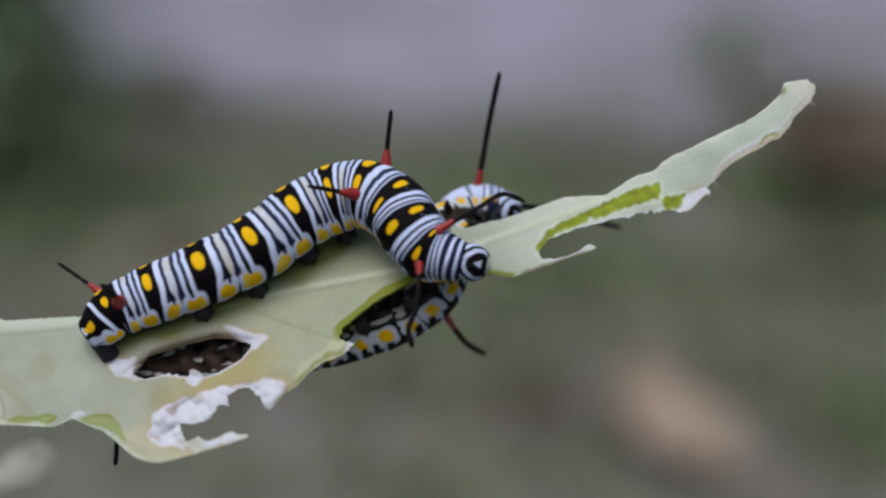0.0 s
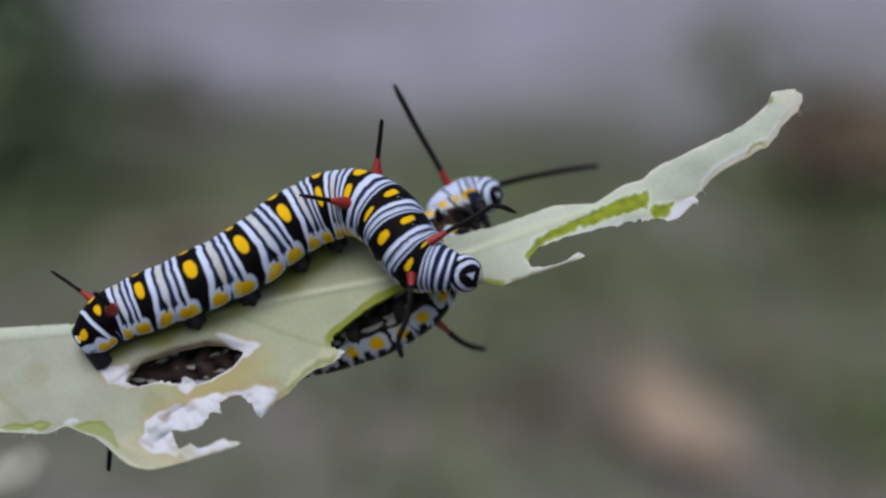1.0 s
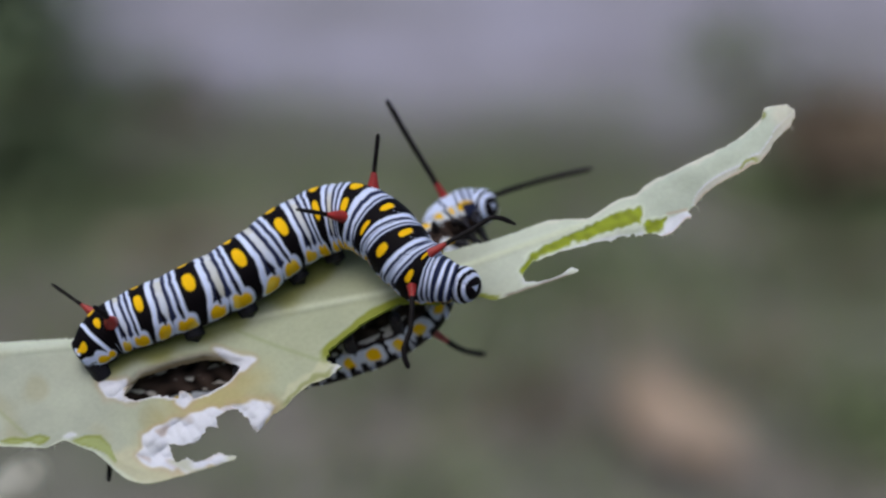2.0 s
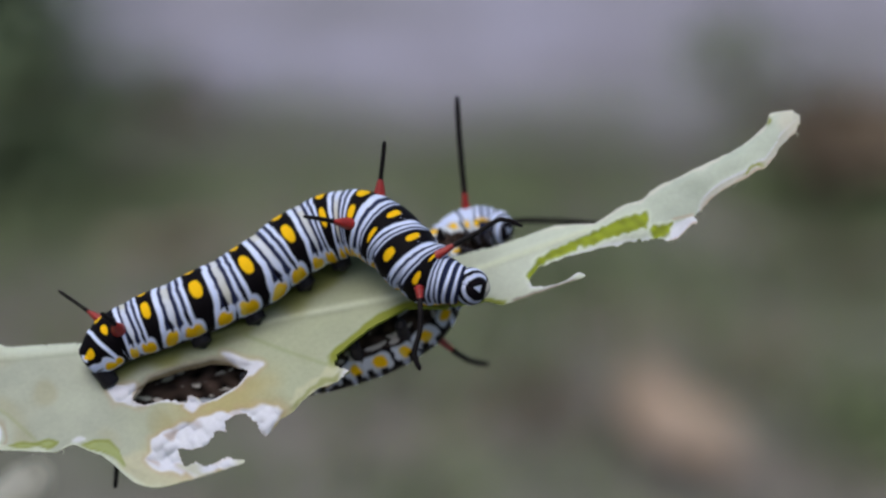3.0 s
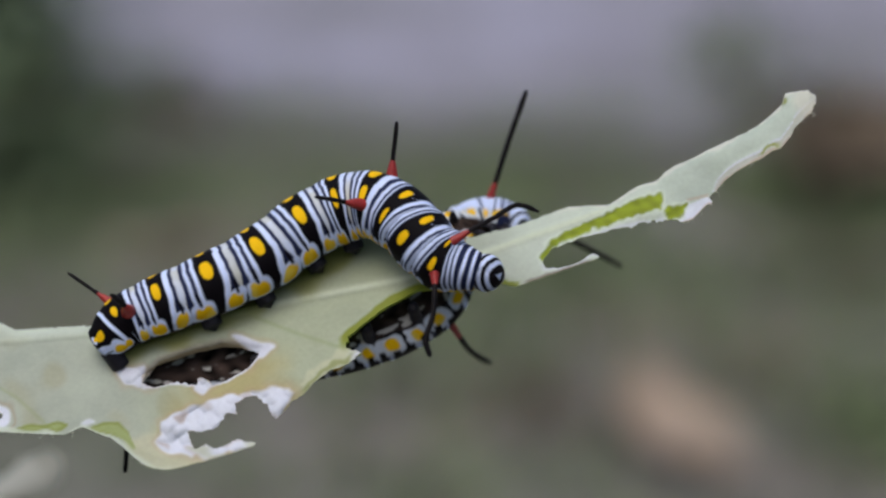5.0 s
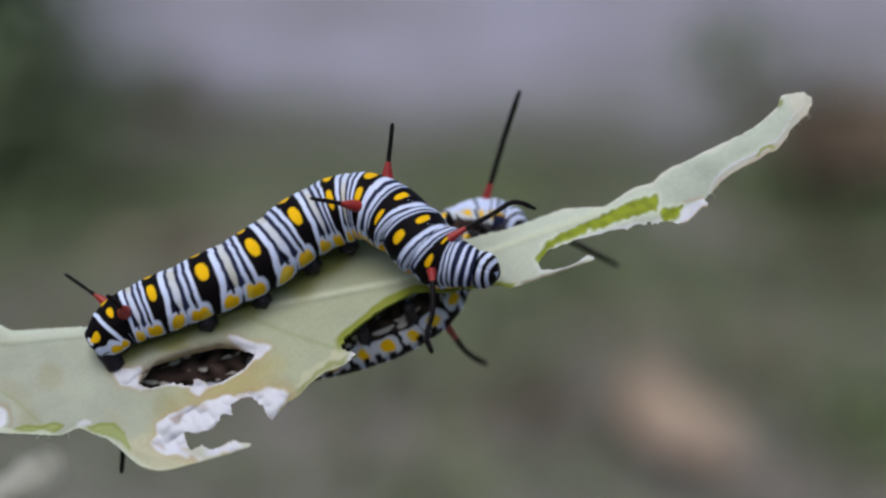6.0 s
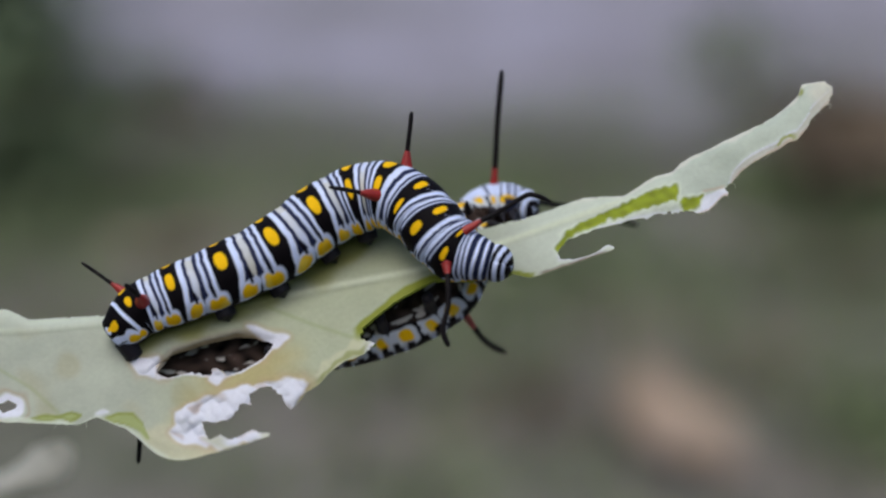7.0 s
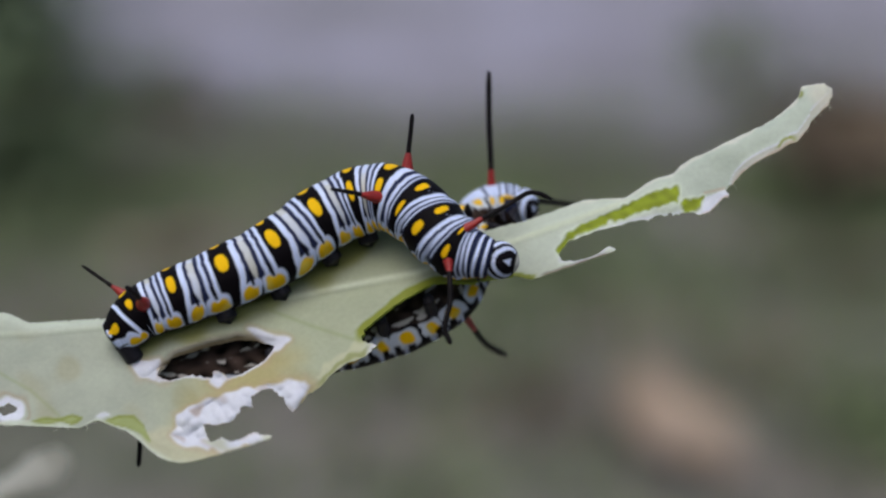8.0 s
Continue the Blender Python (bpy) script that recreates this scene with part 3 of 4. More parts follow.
def eaten_leaf(parent, at):
    cell = 0.14
    xs, ys = np.arange(-66, 30.2, cell), np.arange(-17.5, 14, cell)
    nx, ny = len(xs), len(ys)
    X, Y = [a.ravel() for a in np.meshgrid(xs, ys)]
    f = blade_shape(X, Y)
    inside = (f > 0).reshape(ny, nx)
    keep = inside[:-1, :-1] | inside[1:, :-1] | inside[:-1, 1:] | inside[1:, 1:]
    fx, fy = np.gradient(f.reshape(ny, nx), cell)[::-1]
    slope = np.maximum(fx ** 2 + fy ** 2, 0.25).ravel()
    out = f < 0
    pull = np.clip(f / slope, -1.2 * cell, 0)
    X = np.where(out, X - pull * fx.ravel(), X)
    Y = np.where(out, Y - pull * fy.ravel(), Y)
    j, i = np.nonzero(keep)
    quads = np.stack((j * nx + i, j * nx + i + 1, (j + 1) * nx + i + 1, (j + 1) * nx + i), axis=1)
    used = np.unique(quads)
    index = np.full(nx * ny, -1)
    index[used] = np.arange(len(used))
    quads = index[quads]
    x, y = X[used], Y[used]
    b = blade_back(x, y)
    s = 1 + b / REACH
    mid = np.stack((x * s, y * s, -b), axis=1) / 1000
    e = 0.05
    bx, by = (blade_back(x + e, y) - b) / e, (blade_back(x, y + e) - b) / e
    nrm = np.stack((bx, by, np.ones(len(x))), axis=1)
    nrm /= np.linalg.norm(nrm, axis=1)[:, None]
    cut_edge = np.maximum(step(0.5, 0.2, -polygon_distance(GULF, x, y)), step(0.4, 0.2, -polygon_distance(WINDOW, x, y)))
    thick = 0.00016 * np.maximum(0.25 + 0.75 * np.clip(blade_shape(x, y) / 0.5, 0, 1), cut_edge)[:, None]
    top, low = mid + nrm * thick, mid - nrm * thick
    count = len(used)
    edges = {}
    for q in quads:
        for a, c in zip(q, np.roll(q, -1)):
            key = (min(a, c), max(a, c))
            edges[key] = None if key in edges else (a, c)
    rim = [v for v in edges.values() if v]
    zone = np.zeros(count, dtype=int)
    for z, patch in enumerate((PAPER, TOOTH, TONGUE, SCAB_A, SCAB_B, CRUMB), 1):
        zone[polygon_distance(patch, x, y) + 0.25 * RAGGED(x * 3, y * 3) > 0] = z
    owner = zone[quads[:, 0]]
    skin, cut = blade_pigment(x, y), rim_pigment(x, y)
    for z in range(7):
        mine = quads[owner == z]
        ids = np.unique(mine)
        back = np.full(count, -1)
        back[ids] = np.arange(len(ids))
        flat = {frozenset((int(a), int(c))) for q in mine for a, c in zip(q, np.roll(q, -1))}
        edge = [(a, c) for a, c in rim if frozenset((int(a), int(c))) in flat]
        border = np.unique([a for r in edge for a in r])
        where = {a: n for n, a in enumerate(border)}
        verts = np.concatenate((top[ids], low[ids], top[border], low[border]))
        faces = [tuple(q) for q in back[mine]] + [tuple(q[::-1] + len(ids)) for q in back[mine]]
        o, w = 2 * len(ids), len(border)
        faces += [(o + where[c], o + where[a], o + w + where[a], o + w + where[c]) for a, c in edge]
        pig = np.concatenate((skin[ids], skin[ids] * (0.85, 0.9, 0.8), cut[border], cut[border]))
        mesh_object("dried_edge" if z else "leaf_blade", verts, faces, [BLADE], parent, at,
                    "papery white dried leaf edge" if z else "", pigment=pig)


def fibres(parent, at):
    """Fine torn threads along the lower edge of the tip."""
    r = np.random.RandomState(77)
    verts, faces = [], []
    for _ in range(34):
        x = r.choice((r.uniform(18.5, 29), r.uniform(-35, -27)), p=(0.75, 0.25))
        y = float(np.interp(x, *zip(*LOWER))) + 0.1
        b = float(blade_back(np.array([x]), np.array([y]))[0])
        L, a = r.uniform(0.2, 0.6), r.uniform(-2.6, -0.6)
        tip = (x + L * math.cos(a), y + L * math.sin(a), b + r.uniform(-0.2, 0.2))
        mid = (x + 0.55 * L * math.cos(a + 0.4), y + 0.55 * L * math.sin(a + 0.4), b)
        v, f, _ = tube(np.array((place(x, y, b), place(*mid), place(*tip))), (0.00002, 0.000014, 0.000007), 5, 3)
        faces += [tuple(i + len(verts) for i in q) for q in f]
        verts += list(v)
    ob = mesh_object("fibres", verts, faces, [BLADE], parent, at, "fine pale torn fibres", pigment=np.tile((0.6, 0.62, 0.55), (len(verts), 1)))
    ob["kind"] = "stuff"


def small_leaf(parent, at):
    """A pale curled lobe lower on the same plant."""
    n, m = 26, 11
    spine = [(-53.75, -18.2, 50), (-43.5, -19.4, 46), (-37.4, -19.0, 45), (-35.3, -18.3, 44.5), (-33.5, -17.5, 44), (-32.6, -16.6, 44), (-32.8, -15.5, 44)]
    k = np.linspace(0, len(spine) - 1, n)
    c = glide(spine, k)
    way = np.gradient(c[:, :2], axis=0)
    way /= np.linalg.norm(way, axis=1)[:, None]
    w = np.interp(k, (0, 2, 3, 4.3, 5.3, 6), (2.0, 0.9, 1.0, 1.75, 1.65, 0.7))
    top, low = [], []
    for i in range(n):
        for j in range(m):
            v = 2 * j / (m - 1) - 1
            p = place(c[i, 0] - v * w[i] * way[i, 1], c[i, 1] + v * w[i] * way[i, 0], c[i, 2] + 1.2 * v + 1.0 * v * v)
            top.append(p)
            low.append(p + np.array((0, -0.0002, -0.0004)))
    faces = []
    for i in range(n - 1):
        for j in range(m - 1):
            a = i * m + j
            faces += [(a, a + m, a + m + 1, a + 1), tuple(n * m + q for q in (a, a + 1, a + m + 1, a + m))]
    pig = np.tile((0.53, 0.54, 0.50), (2 * n * m, 1))
    mesh_object("lower_leaf", top + low, faces, [BLADE], parent, at, "pale curled lower leaf", pigment=pig)


def plant():
    base = SHEET.inverted() @ Vector((-0.075, 0.0, 0.0))
    root = tagged(new("milkweed_plant"), "pale green half-eaten milkweed leaf with torn edges", "plant")
    at = np.array(base)
    eaten_leaf(root, at)
    small_leaf(root, at)
    fibres(root, at)
    up = np.array(SHEET.inverted().to_3x3() @ Vector((0, 0, 1)))
    joint = place(-62, -9, 3)
    height = float((SHEET @ Vector(joint)).z)
    foot = joint - up * (height + 0.01) + np.array((-0.012, 0, 0))
    v, f, _ = tube(np.array((foot, foot + up * height * 0.5 + np.array((0.004, 0, 0)), joint, joint + up * 0.05)), (0.005, 0.0042, 0.0034, 0.002), 12, 8)
    mesh_object("stem", v, f, [STEM], root, at)
    v, f, _ = tube(np.array((joint, place(-58, -8.5, 2.4), place(-40, -7.2, -0.6))), (0.0022, 0.0016, 0.0007), 10, 8)
    mesh_object("leaf_stalk", v, f, [STEM], root, at)
    return root, base


# ---- caterpillars ----
BLACK, NAVY, WHITE, CREAM, YELLOW = (np.array(c) for c in ((0.004, 0.0032, 0.0045), (0.018, 0.025, 0.068), (0.60, 0.70, 0.95), (0.52, 0.535, 0.49), (0.80, 0.49, 0.006)))
DRIFT, QUIVER = waves(51), waves(52)


def box(x, a, b, soft=0.012):
    return step(a - soft, a + soft, x) * step(b + soft, b - soft, x)


def body_pigment(k, phi, flank=1.0):
    """Bands along the body: k counts the rings from the tail, phi is the angle from the back, in degrees."""
    p = np.abs(phi)
    side = np.sign(phi) * 3
    g = k + 0.014 * DRIFT(k * 2.3 + side, p * 0.03) + 0.010 * QUIVER(k * 9, p * 0.10 + side) + 0.005 * DRIFT(k * 21, p * 0.33)
    f = g % 1
    ring = np.floor(k + 0.5)
    front = step(8.15, 8.6, k)
    c = np.tile(BLACK, (len(k), 1))

    def lay(col, m):
        c[:] = c + (col - c) * np.clip(m, 0, 1)[:, None]

    def band(a, b, fa, fb, thin=0.0):
        """A pale stripe from a to b behind the eighth ring and from fa to fb before it."""
        lo, hi = a + (fa - a) * front + thin, b + (fb - b) * front - thin
        return step(lo - 0.014, lo + 0.014, f) * step(hi + 0.014, hi - 0.014, f)
    low = step(70, 112, p) * 0.03
    lay(NAVY, 0.9 * box(f, 0.28, 0.76, 0.05))
    bent = 0.11 * step(45, 100, p) * (1 - front)
    lay(WHITE, band(0.212 - bent, 0.322 - bent, 0.30, 0.43))
    cream = CREAM + (WHITE * 0.9 - CREAM) * np.clip(0.40 + 0.4 * DRIFT(k * 4 + side, p * 0.06) + front, 0, 1)[:, None]
    taper = 0.052 * step(58, 86, p) * (1 - front)
    lay(cream, band(0.395 - bent * 0.3, 0.522, 0.505, 0.61, taper))
    lay(WHITE * 0.90, band(0.605, 0.678, 0.69, 0.735, low * 0.5))
    lay(WHITE, band(0.752, 0.826, 0.80, 0.80, low * 0.3) * (1 - front))
    lay(BLACK, step(94, 106, p) * (1 - box(f, 0.10, 0.27)))
    lay(BLACK, box(g, 11.1, 11.37, 0.015))
    # pale skirts with yellow patches low on the flanks
    wob = 2.5 * QUIVER(k * 5, side) - (0 if flank == 1 else 13)
    grime = 1 - 0.22 * step(0.2, 0.9, QUIVER(k * 13, p * 0.13 + side))
    cream = cream * grime[:, None]
    egg = YELLOW + (np.array((0.84, 0.62, 0.08)) * (1 if flank == 1 else 0.8) - YELLOW) * step(0.0, 1.0, QUIVER(k * 11 + side, p * 0.10))[:, None]
    for at, wide, slant, notch in ((0.25, 0.128, 0.0035, 0.355), (0.695, 0.155, 0.001, 0.715)):
        m = f - at + slant * (p - 110)
        d = ((np.abs(m) / (wide + (0.074 if flank == 1 else 0.085))) ** 3.6 + (np.abs(p - 106 + wob) / 23) ** 3.6) ** (1 / 3.6) + 0.10 * QUIVER(k * 12, p * 0.1)
        peak = np.abs(f - 0.435) / 0.05 + (94 - p) / 17
        lay(WHITE * (0.92 if flank == 1 else np.array((0.90, 0.86, 0.72))), np.maximum(step(1.08, 0.94, d), step(1.1, 0.8, peak) * step(100, 96, p) * (at < 0.5)))
        lay(BLACK, box(f, notch - 0.028, notch + 0.028, 0.014) * step(95, 88, p + 40 * np.abs(f - notch)) * step(55, 70, p))
        d = ((np.abs(m - 0.02 * DRIFT(k * 3, side)) / wide) ** 3 + (np.abs(p - 107 + wob - 14 * m) / 15) ** 3) ** (1 / 3)
        d += (0.17 if flank == 1 else 0.30) * QUIVER(k * 15, p * 0.11) + (0 if flank == 1 else 0.24) + 0.07 * DRIFT(k * 30, p * 0.3) + 0.3 * step(0.07, 0.0, np.abs(f - notch)) * step(108, 94, p)
        lay(egg, step(1.24, 1.00, d) if flank == 1 else step(1.16, 0.90, d))
    if flank < 1:
        teeth = step(-0.25, 0.25, np.sin(25.13 * f + 1.2 * QUIVER(k * 3, side)))
        lay(BLACK, teeth * step(113, 105, p + 5 * QUIVER(k * 6, side)))
    # paired yellow spots on the black bands
    spots = (ring >= 3) & (ring <= 11)
    h = k - ring
    out = np.interp(k, (4, 7, 8, 9), (31, 30, 27, 28))
    tall = np.interp(k, (7, 9), (18, 15)) * (1 if flank == 1 else 0.75)
    d = ((np.abs(h) / np.interp(k, (7, 9), (0.105, 0.10))) ** 2.4 + (np.abs(p - out) / tall) ** 2.4) ** (1 / 2.4) + 0.05 * DRIFT(k * 3.1 + side, p * 0.05)
    lay(YELLOW, step(1.08, 0.94, d) * spots)
    # the tail: black with broad pale and yellow blotches
    tail = k < 1.90
    tp = c[tail] * 0 + BLACK
    tk = k[tail] + 0.05 * DRIFT(k[tail] * 5, p[tail] * 0.06)
    tphi = p[tail] + 5 * QUIVER(k[tail] * 6, p[tail] * 0.05)
    rim = 0.20 * QUIVER(k[tail] * 12, p[tail] * 0.10)

    def blob(k0, p0, dk, dp):
        return step(1.10, 0.90, np.sqrt(((tk - k0) / dk) ** 2 + ((tphi - p0) / dp) ** 2) + rim)
    white = box(tk, 1.26, 1.46, 0.03) * step(106, 92, tphi)
    for spot in ((0.42, 86, 0.50, 15), (0.55, 114, 0.60, 11), (0.98, 84, 0.26, 12), (0.20, 42, 0.13, 18), (1.12, 101, 0.42, 19)):
        white = np.maximum(white, blob(*spot))
    tp += (WHITE - tp) * white[:, None]
    yel = np.maximum.reduce([blob(0.54, 44, 0.32, 10), blob(0.66, 38, 0.2, 8), blob(1.80, 20, 0.11, 12), blob(1.00, 101, 0.21, 15), blob(1.33, 99, 0.17, 12)])
    tp += (YELLOW - tp) * yel[:, None]
    c[tail] = tp
    # the neck: close rings
    neck = k > 11.72
    nk = k[neck] + 0.02 * DRIFT(k[neck] * 3, p[neck] * 0.05)
    np_ = np.tile(NAVY * 0.8, (neck.sum(), 1))
    rings = step(0.235, 0.165, np.abs((nk * 2.75 + 0.28 + 0.05 * QUIVER(k[neck] * 5, p[neck] * 0.07)) % 1 - 0.5)) * step(112, 100, p[neck])
    np_ += (WHITE - np_) * rings[:, None]
    np_ += (YELLOW * 0.9 - np_) * (step(92, 98, p[neck]) * step(118, 108, p[neck]))[:, None]
    c[neck] = np_
    if flank < 1:
        # the raised front: pale lavender with thin dark lines, small yellow bars and a dark underside
        up = (box(k, 10.35, 13.5, 0.08) * step(116, 106, p + 6 * QUIVER(k * 5, side)))[:, None]
        pale = np.tile(WHITE * 0.95, (len(k), 1)) * (0.93 + 0.07 * DRIFT(k * 5, p * 0.07))[:, None]
        lines = np.maximum.reduce([box(g, 11.86, 11.96, 0.03), box(g, 12.2, 12.32, 0.03), box(g, 11.58, 11.65, 0.02), 0.8 * box(g, 11.06, 11.16, 0.03), box(g, 12.02, 12.07, 0.02)])
        pale += (NAVY - pale) * np.clip(lines, 0, 1)[:, None]
        bars = np.maximum(box(g, 11.30, 11.52, 0.05) * box(p, 12, 56, 6), box(g, 10.60, 10.92, 0.06) * box(p, 10, 46, 6))
        pale += (YELLOW - pale) * bars[:, None]
        c[:] = c * (1 - up) + pale * up
    speck = np.random.RandomState(len(k)).uniform(size=len(k)) > 0.9965
    c[speck & (k > 8.5) & (c.sum(axis=1) < 0.05)] = WHITE * 0.6
    belly = np.tile((0.022, 0.014, 0.011) if flank == 1 else (0.036, 0.025, 0.021), (len(k), 1)) * (1 + 0.7 * QUIVER(k * 17, p * 0.15))[:, None]
    blot = step(0.62, 0.9, DRIFT(k * 13.0 + side, p * 0.17) + 0.4 * QUIVER(k * 29, p * 0.25)) * step(178, 168, p)
    belly += (np.array((0.55, 0.54, 0.52)) - belly) * (blot * 0.85)[:, None]
    edge = 130 if flank == 1 else 139 + 4 * QUIVER(k * 8, side)
    if flank < 1:
        for k0, p0, dk, dp in ((5.3, 158, 0.12, 6), (6.22, 160, 0.10, 5), (6.72, 154, 0.22, 5), (7.12, 149, 0.11, 6), (7.45, 163, 0.16, 4), (8.25, 150, 0.12, 7)):
            mark = ((k - k0) / dk) ** 2 + ((p - p0 - 40 * (k - k0) ** 2) / dp) ** 2 + 0.4 * QUIVER(k * 9, p * 0.1)
            belly += (np.array((0.55, 0.54, 0.52)) - belly) * (0.85 * step(1.2, 0.8, mark))[:, None]
    w = step(edge, edge + 6, p)[:, None]
    c[:] = c * (1 - w) + belly * w
    return c


def ring_mesh(body, a, b, flank=1.0, along=54, around=144, overlap=0.10):
    """The skin of one body ring, from a to b along the body, tucked under its neighbours at both ends."""
    k = np.linspace(max(a - overlap, 0), b + overlap, along)
    q = glide(body, np.maximum(k, 0))
    c = np.array([place(*v[:3]) for v in q])
    tan = np.gradient(c, axis=0)
    tan /= np.linalg.norm(tan, axis=1)[:, None]
    d = q[:, 4:7] - (q[:, 4:7] * tan).sum(1)[:, None] * tan
    d /= np.linalg.norm(d, axis=1)[:, None]
    s = np.cross(d, tan)
    phi = np.linspace(-180, 180, around, endpoint=False)
    K, P = np.meshgrid(k, phi, indexing="ij")
    f = K % 1
    r = q[:, 3][:, None] / 1000 * np.ones_like(P)
    r *= 1 - 0.035 * np.exp(-((f - 0.5) / 0.07) ** 2) - 0.02 * np.exp(-((f - 0.34) / 0.03) ** 2) - 0.02 * np.exp(-((f - 0.63) / 0.03) ** 2)
    r *= 1 + 0.05 * np.exp(-((np.abs(P) - 104) / 14) ** 2) * (1 - 0.5 * box(f, 0.42, 0.48, 0.05)) - 0.07 * step(130, 165, np.abs(P))
    r *= 1 + 0.008 * QUIVER(K * 7, P * 0.08)
    tuck = np.maximum(step(a, a - overlap, k) * (a > 0.01), step(b, b + overlap, k))
    r *= (1 - 0.09 * tuck)[:, None]
    r *= np.sqrt(np.clip(1 - (np.clip(0.28 - K, 0, 0.28) / 0.285) ** 2, 0.02, 1)) if a < 0.3 else 1
    cs, sn = np.cos(np.radians(P))[..., None], np.sin(np.radians(P))[..., None]
    v = c[:, None] + r[..., None] * (cs * d[:, None] + sn * s[:, None])
    faces = []
    for i in range(along - 1):
        for j in range(around):
            o, n = i * around + j, i * around + (j + 1) % around
            faces.append((o, n, n + around, o + around))
    verts = np.concatenate((v.reshape(-1, 3), c[:1], c[-1:]))
    m = along * around
    for j in range(around):
        n = (j + 1) % around
        faces += [(n, j, m), (m - around + j, m - around + n, m + 1)]
    pig = body_pigment(K.ravel(), P.ravel(), flank)
    return verts, faces, np.concatenate((pig, [BLACK, BLACK]))


def body_point(body, k, phi, out=1.0):
    """A point of the skin and the way out of it."""
    ks = np.array((k - 0.05, k, k + 0.05))
    q = glide(body, ks)
    c = np.array([place(*v[:3]) for v in q])
    tan = c[2] - c[0]
    tan /= np.linalg.norm(tan)
    d = q[1, 4:7] - q[1, 4:7].dot(tan) * tan
    d /= np.linalg.norm(d)
    w = math.cos(radians(phi)) * d + math.sin(radians(phi)) * np.cross(d, tan)
    return c[1] + w * q[1, 3] * out / 1000, w, tan


def horn(parent, at, points, wide, thread, red, pivot=False):
    """A fleshy horn: a red cone that runs out into a black thread, a little knobbly."""
    pts = np.array([place(*p) for p in points])
    n = 5 * (len(pts) - 1) + 1
    fine = glide(pts, np.linspace(0, len(pts) - 1, n))
    q = np.linspace(0, 1, n)
    r = thread + (wide - thread) * np.clip(1 - q / red, 0, 1) ** 0.9
    r *= np.where(q > 0.9, 1 - 3.5 * (q - 0.9), 1)
    v, f, along = tube(fine, r / 1000, 14, 3)
    rough = waves(int(abs(points[0][0]) * 10))
    v = v + 0.000018 * np.stack([rough(v[:, 0] * 9000, v[:, 1] * 9000)] * 3, axis=1)
    ob = mesh_object("horn", v, f, [HORN_RED, HORN_BLACK], parent, pts[0] if pivot else at, slots=[0 if a < red else 1 for a in along])
    if pivot:
        ob.location = Vector(pts[0] - at)
    return ob


def stub(parent, at, top, foot, wide, name):
    """A short fleshy leg with a padded foot."""
    top, foot = np.array(top), np.array(foot)
    v, f, _ = tube(np.array((top, top * 0.45 + foot * 0.55, foot * 0.92 + top * 0.08, foot)), (wide * 1.1, wide, wide * 0.95, wide * 0.62), 14, 4)
    return mesh_object(name, v, f, [FOOT], parent, at)


def claw(parent, at, top, way, length):
    pts = np.array((top, top + way * length * 0.5, top + way * length + np.array((0.0002, -0.0002, 0))))
    v, f, _ = tube(pts, (0.00042, 0.0003, 0.00008), 8, 4)
    return mesh_object("leg", v, f, [FOOT], parent, at)


def head_mesh(centre, radius, face, up, pale=False):
    """A rounded head capsule: black with pale rings and a pale triangle on the face."""
    face, up = np.array(face, dtype=float), np.array(up, dtype=float)
    face /= np.linalg.norm(face)
    up -= up.dot(face) * face
    up /= np.linalg.norm(up)
    side = np.cross(up, face)
    na, nb = 64, 96
    verts, pig = [], []
    for i in range(na + 1):
        a = math.pi * i / na
        for j in range(nb):
            t = 6.28319 * j / nb
            x, y, z = math.sin(a) * math.cos(t), math.sin(a) * math.sin(t), math.cos(a)
            mouth = math.exp(-((x / 0.32) ** 2 + ((y + 0.62) / 0.25) ** 2)) * (z > 0)
            brow = 0.05 * math.exp(-(x / 0.10) ** 2) * (y > 0.2)
            s = radius * (1 - brow + 0.10 * mouth)
            verts.append(centre + s * (side * x * 1.0 + up * y * 1.04 + face * z * 0.86))
            deg = math.degrees(a)
            c = BLACK * 1.6
            lean = deg + 5 * math.sin(t + 0.6) + 2 * math.sin(3 * t)
            if 39 < lean < 54 and y > -0.5:
                c = WHITE * 0.9
            if 68 < lean < 84 or lean > 97:
                c = WHITE
            if pale and (37 < lean < 56 or 67 < lean < 86 or lean > 96):
                c = WHITE * 0.95 if y > -0.45 or z < 0 else c
            ty = (y + 0.18) / 0.44
            if z > 0 and 0 < ty < 1 and abs(x) < 0.21 * (1 - ty):
                c = WHITE * 0.9
            if z > 0 and (x / 0.52) ** 2 + ((y + 0.72) / 0.26) ** 2 < 1:
                c = CREAM
            pig.append(c)
    faces = [(i * nb + j, i * nb + (j + 1) % nb, (i + 1) * nb + (j + 1) % nb, (i + 1) * nb + j) for i in range(na) for j in range(nb)]
    return np.array(verts), [f[::-1] for f in faces], np.array(pig)


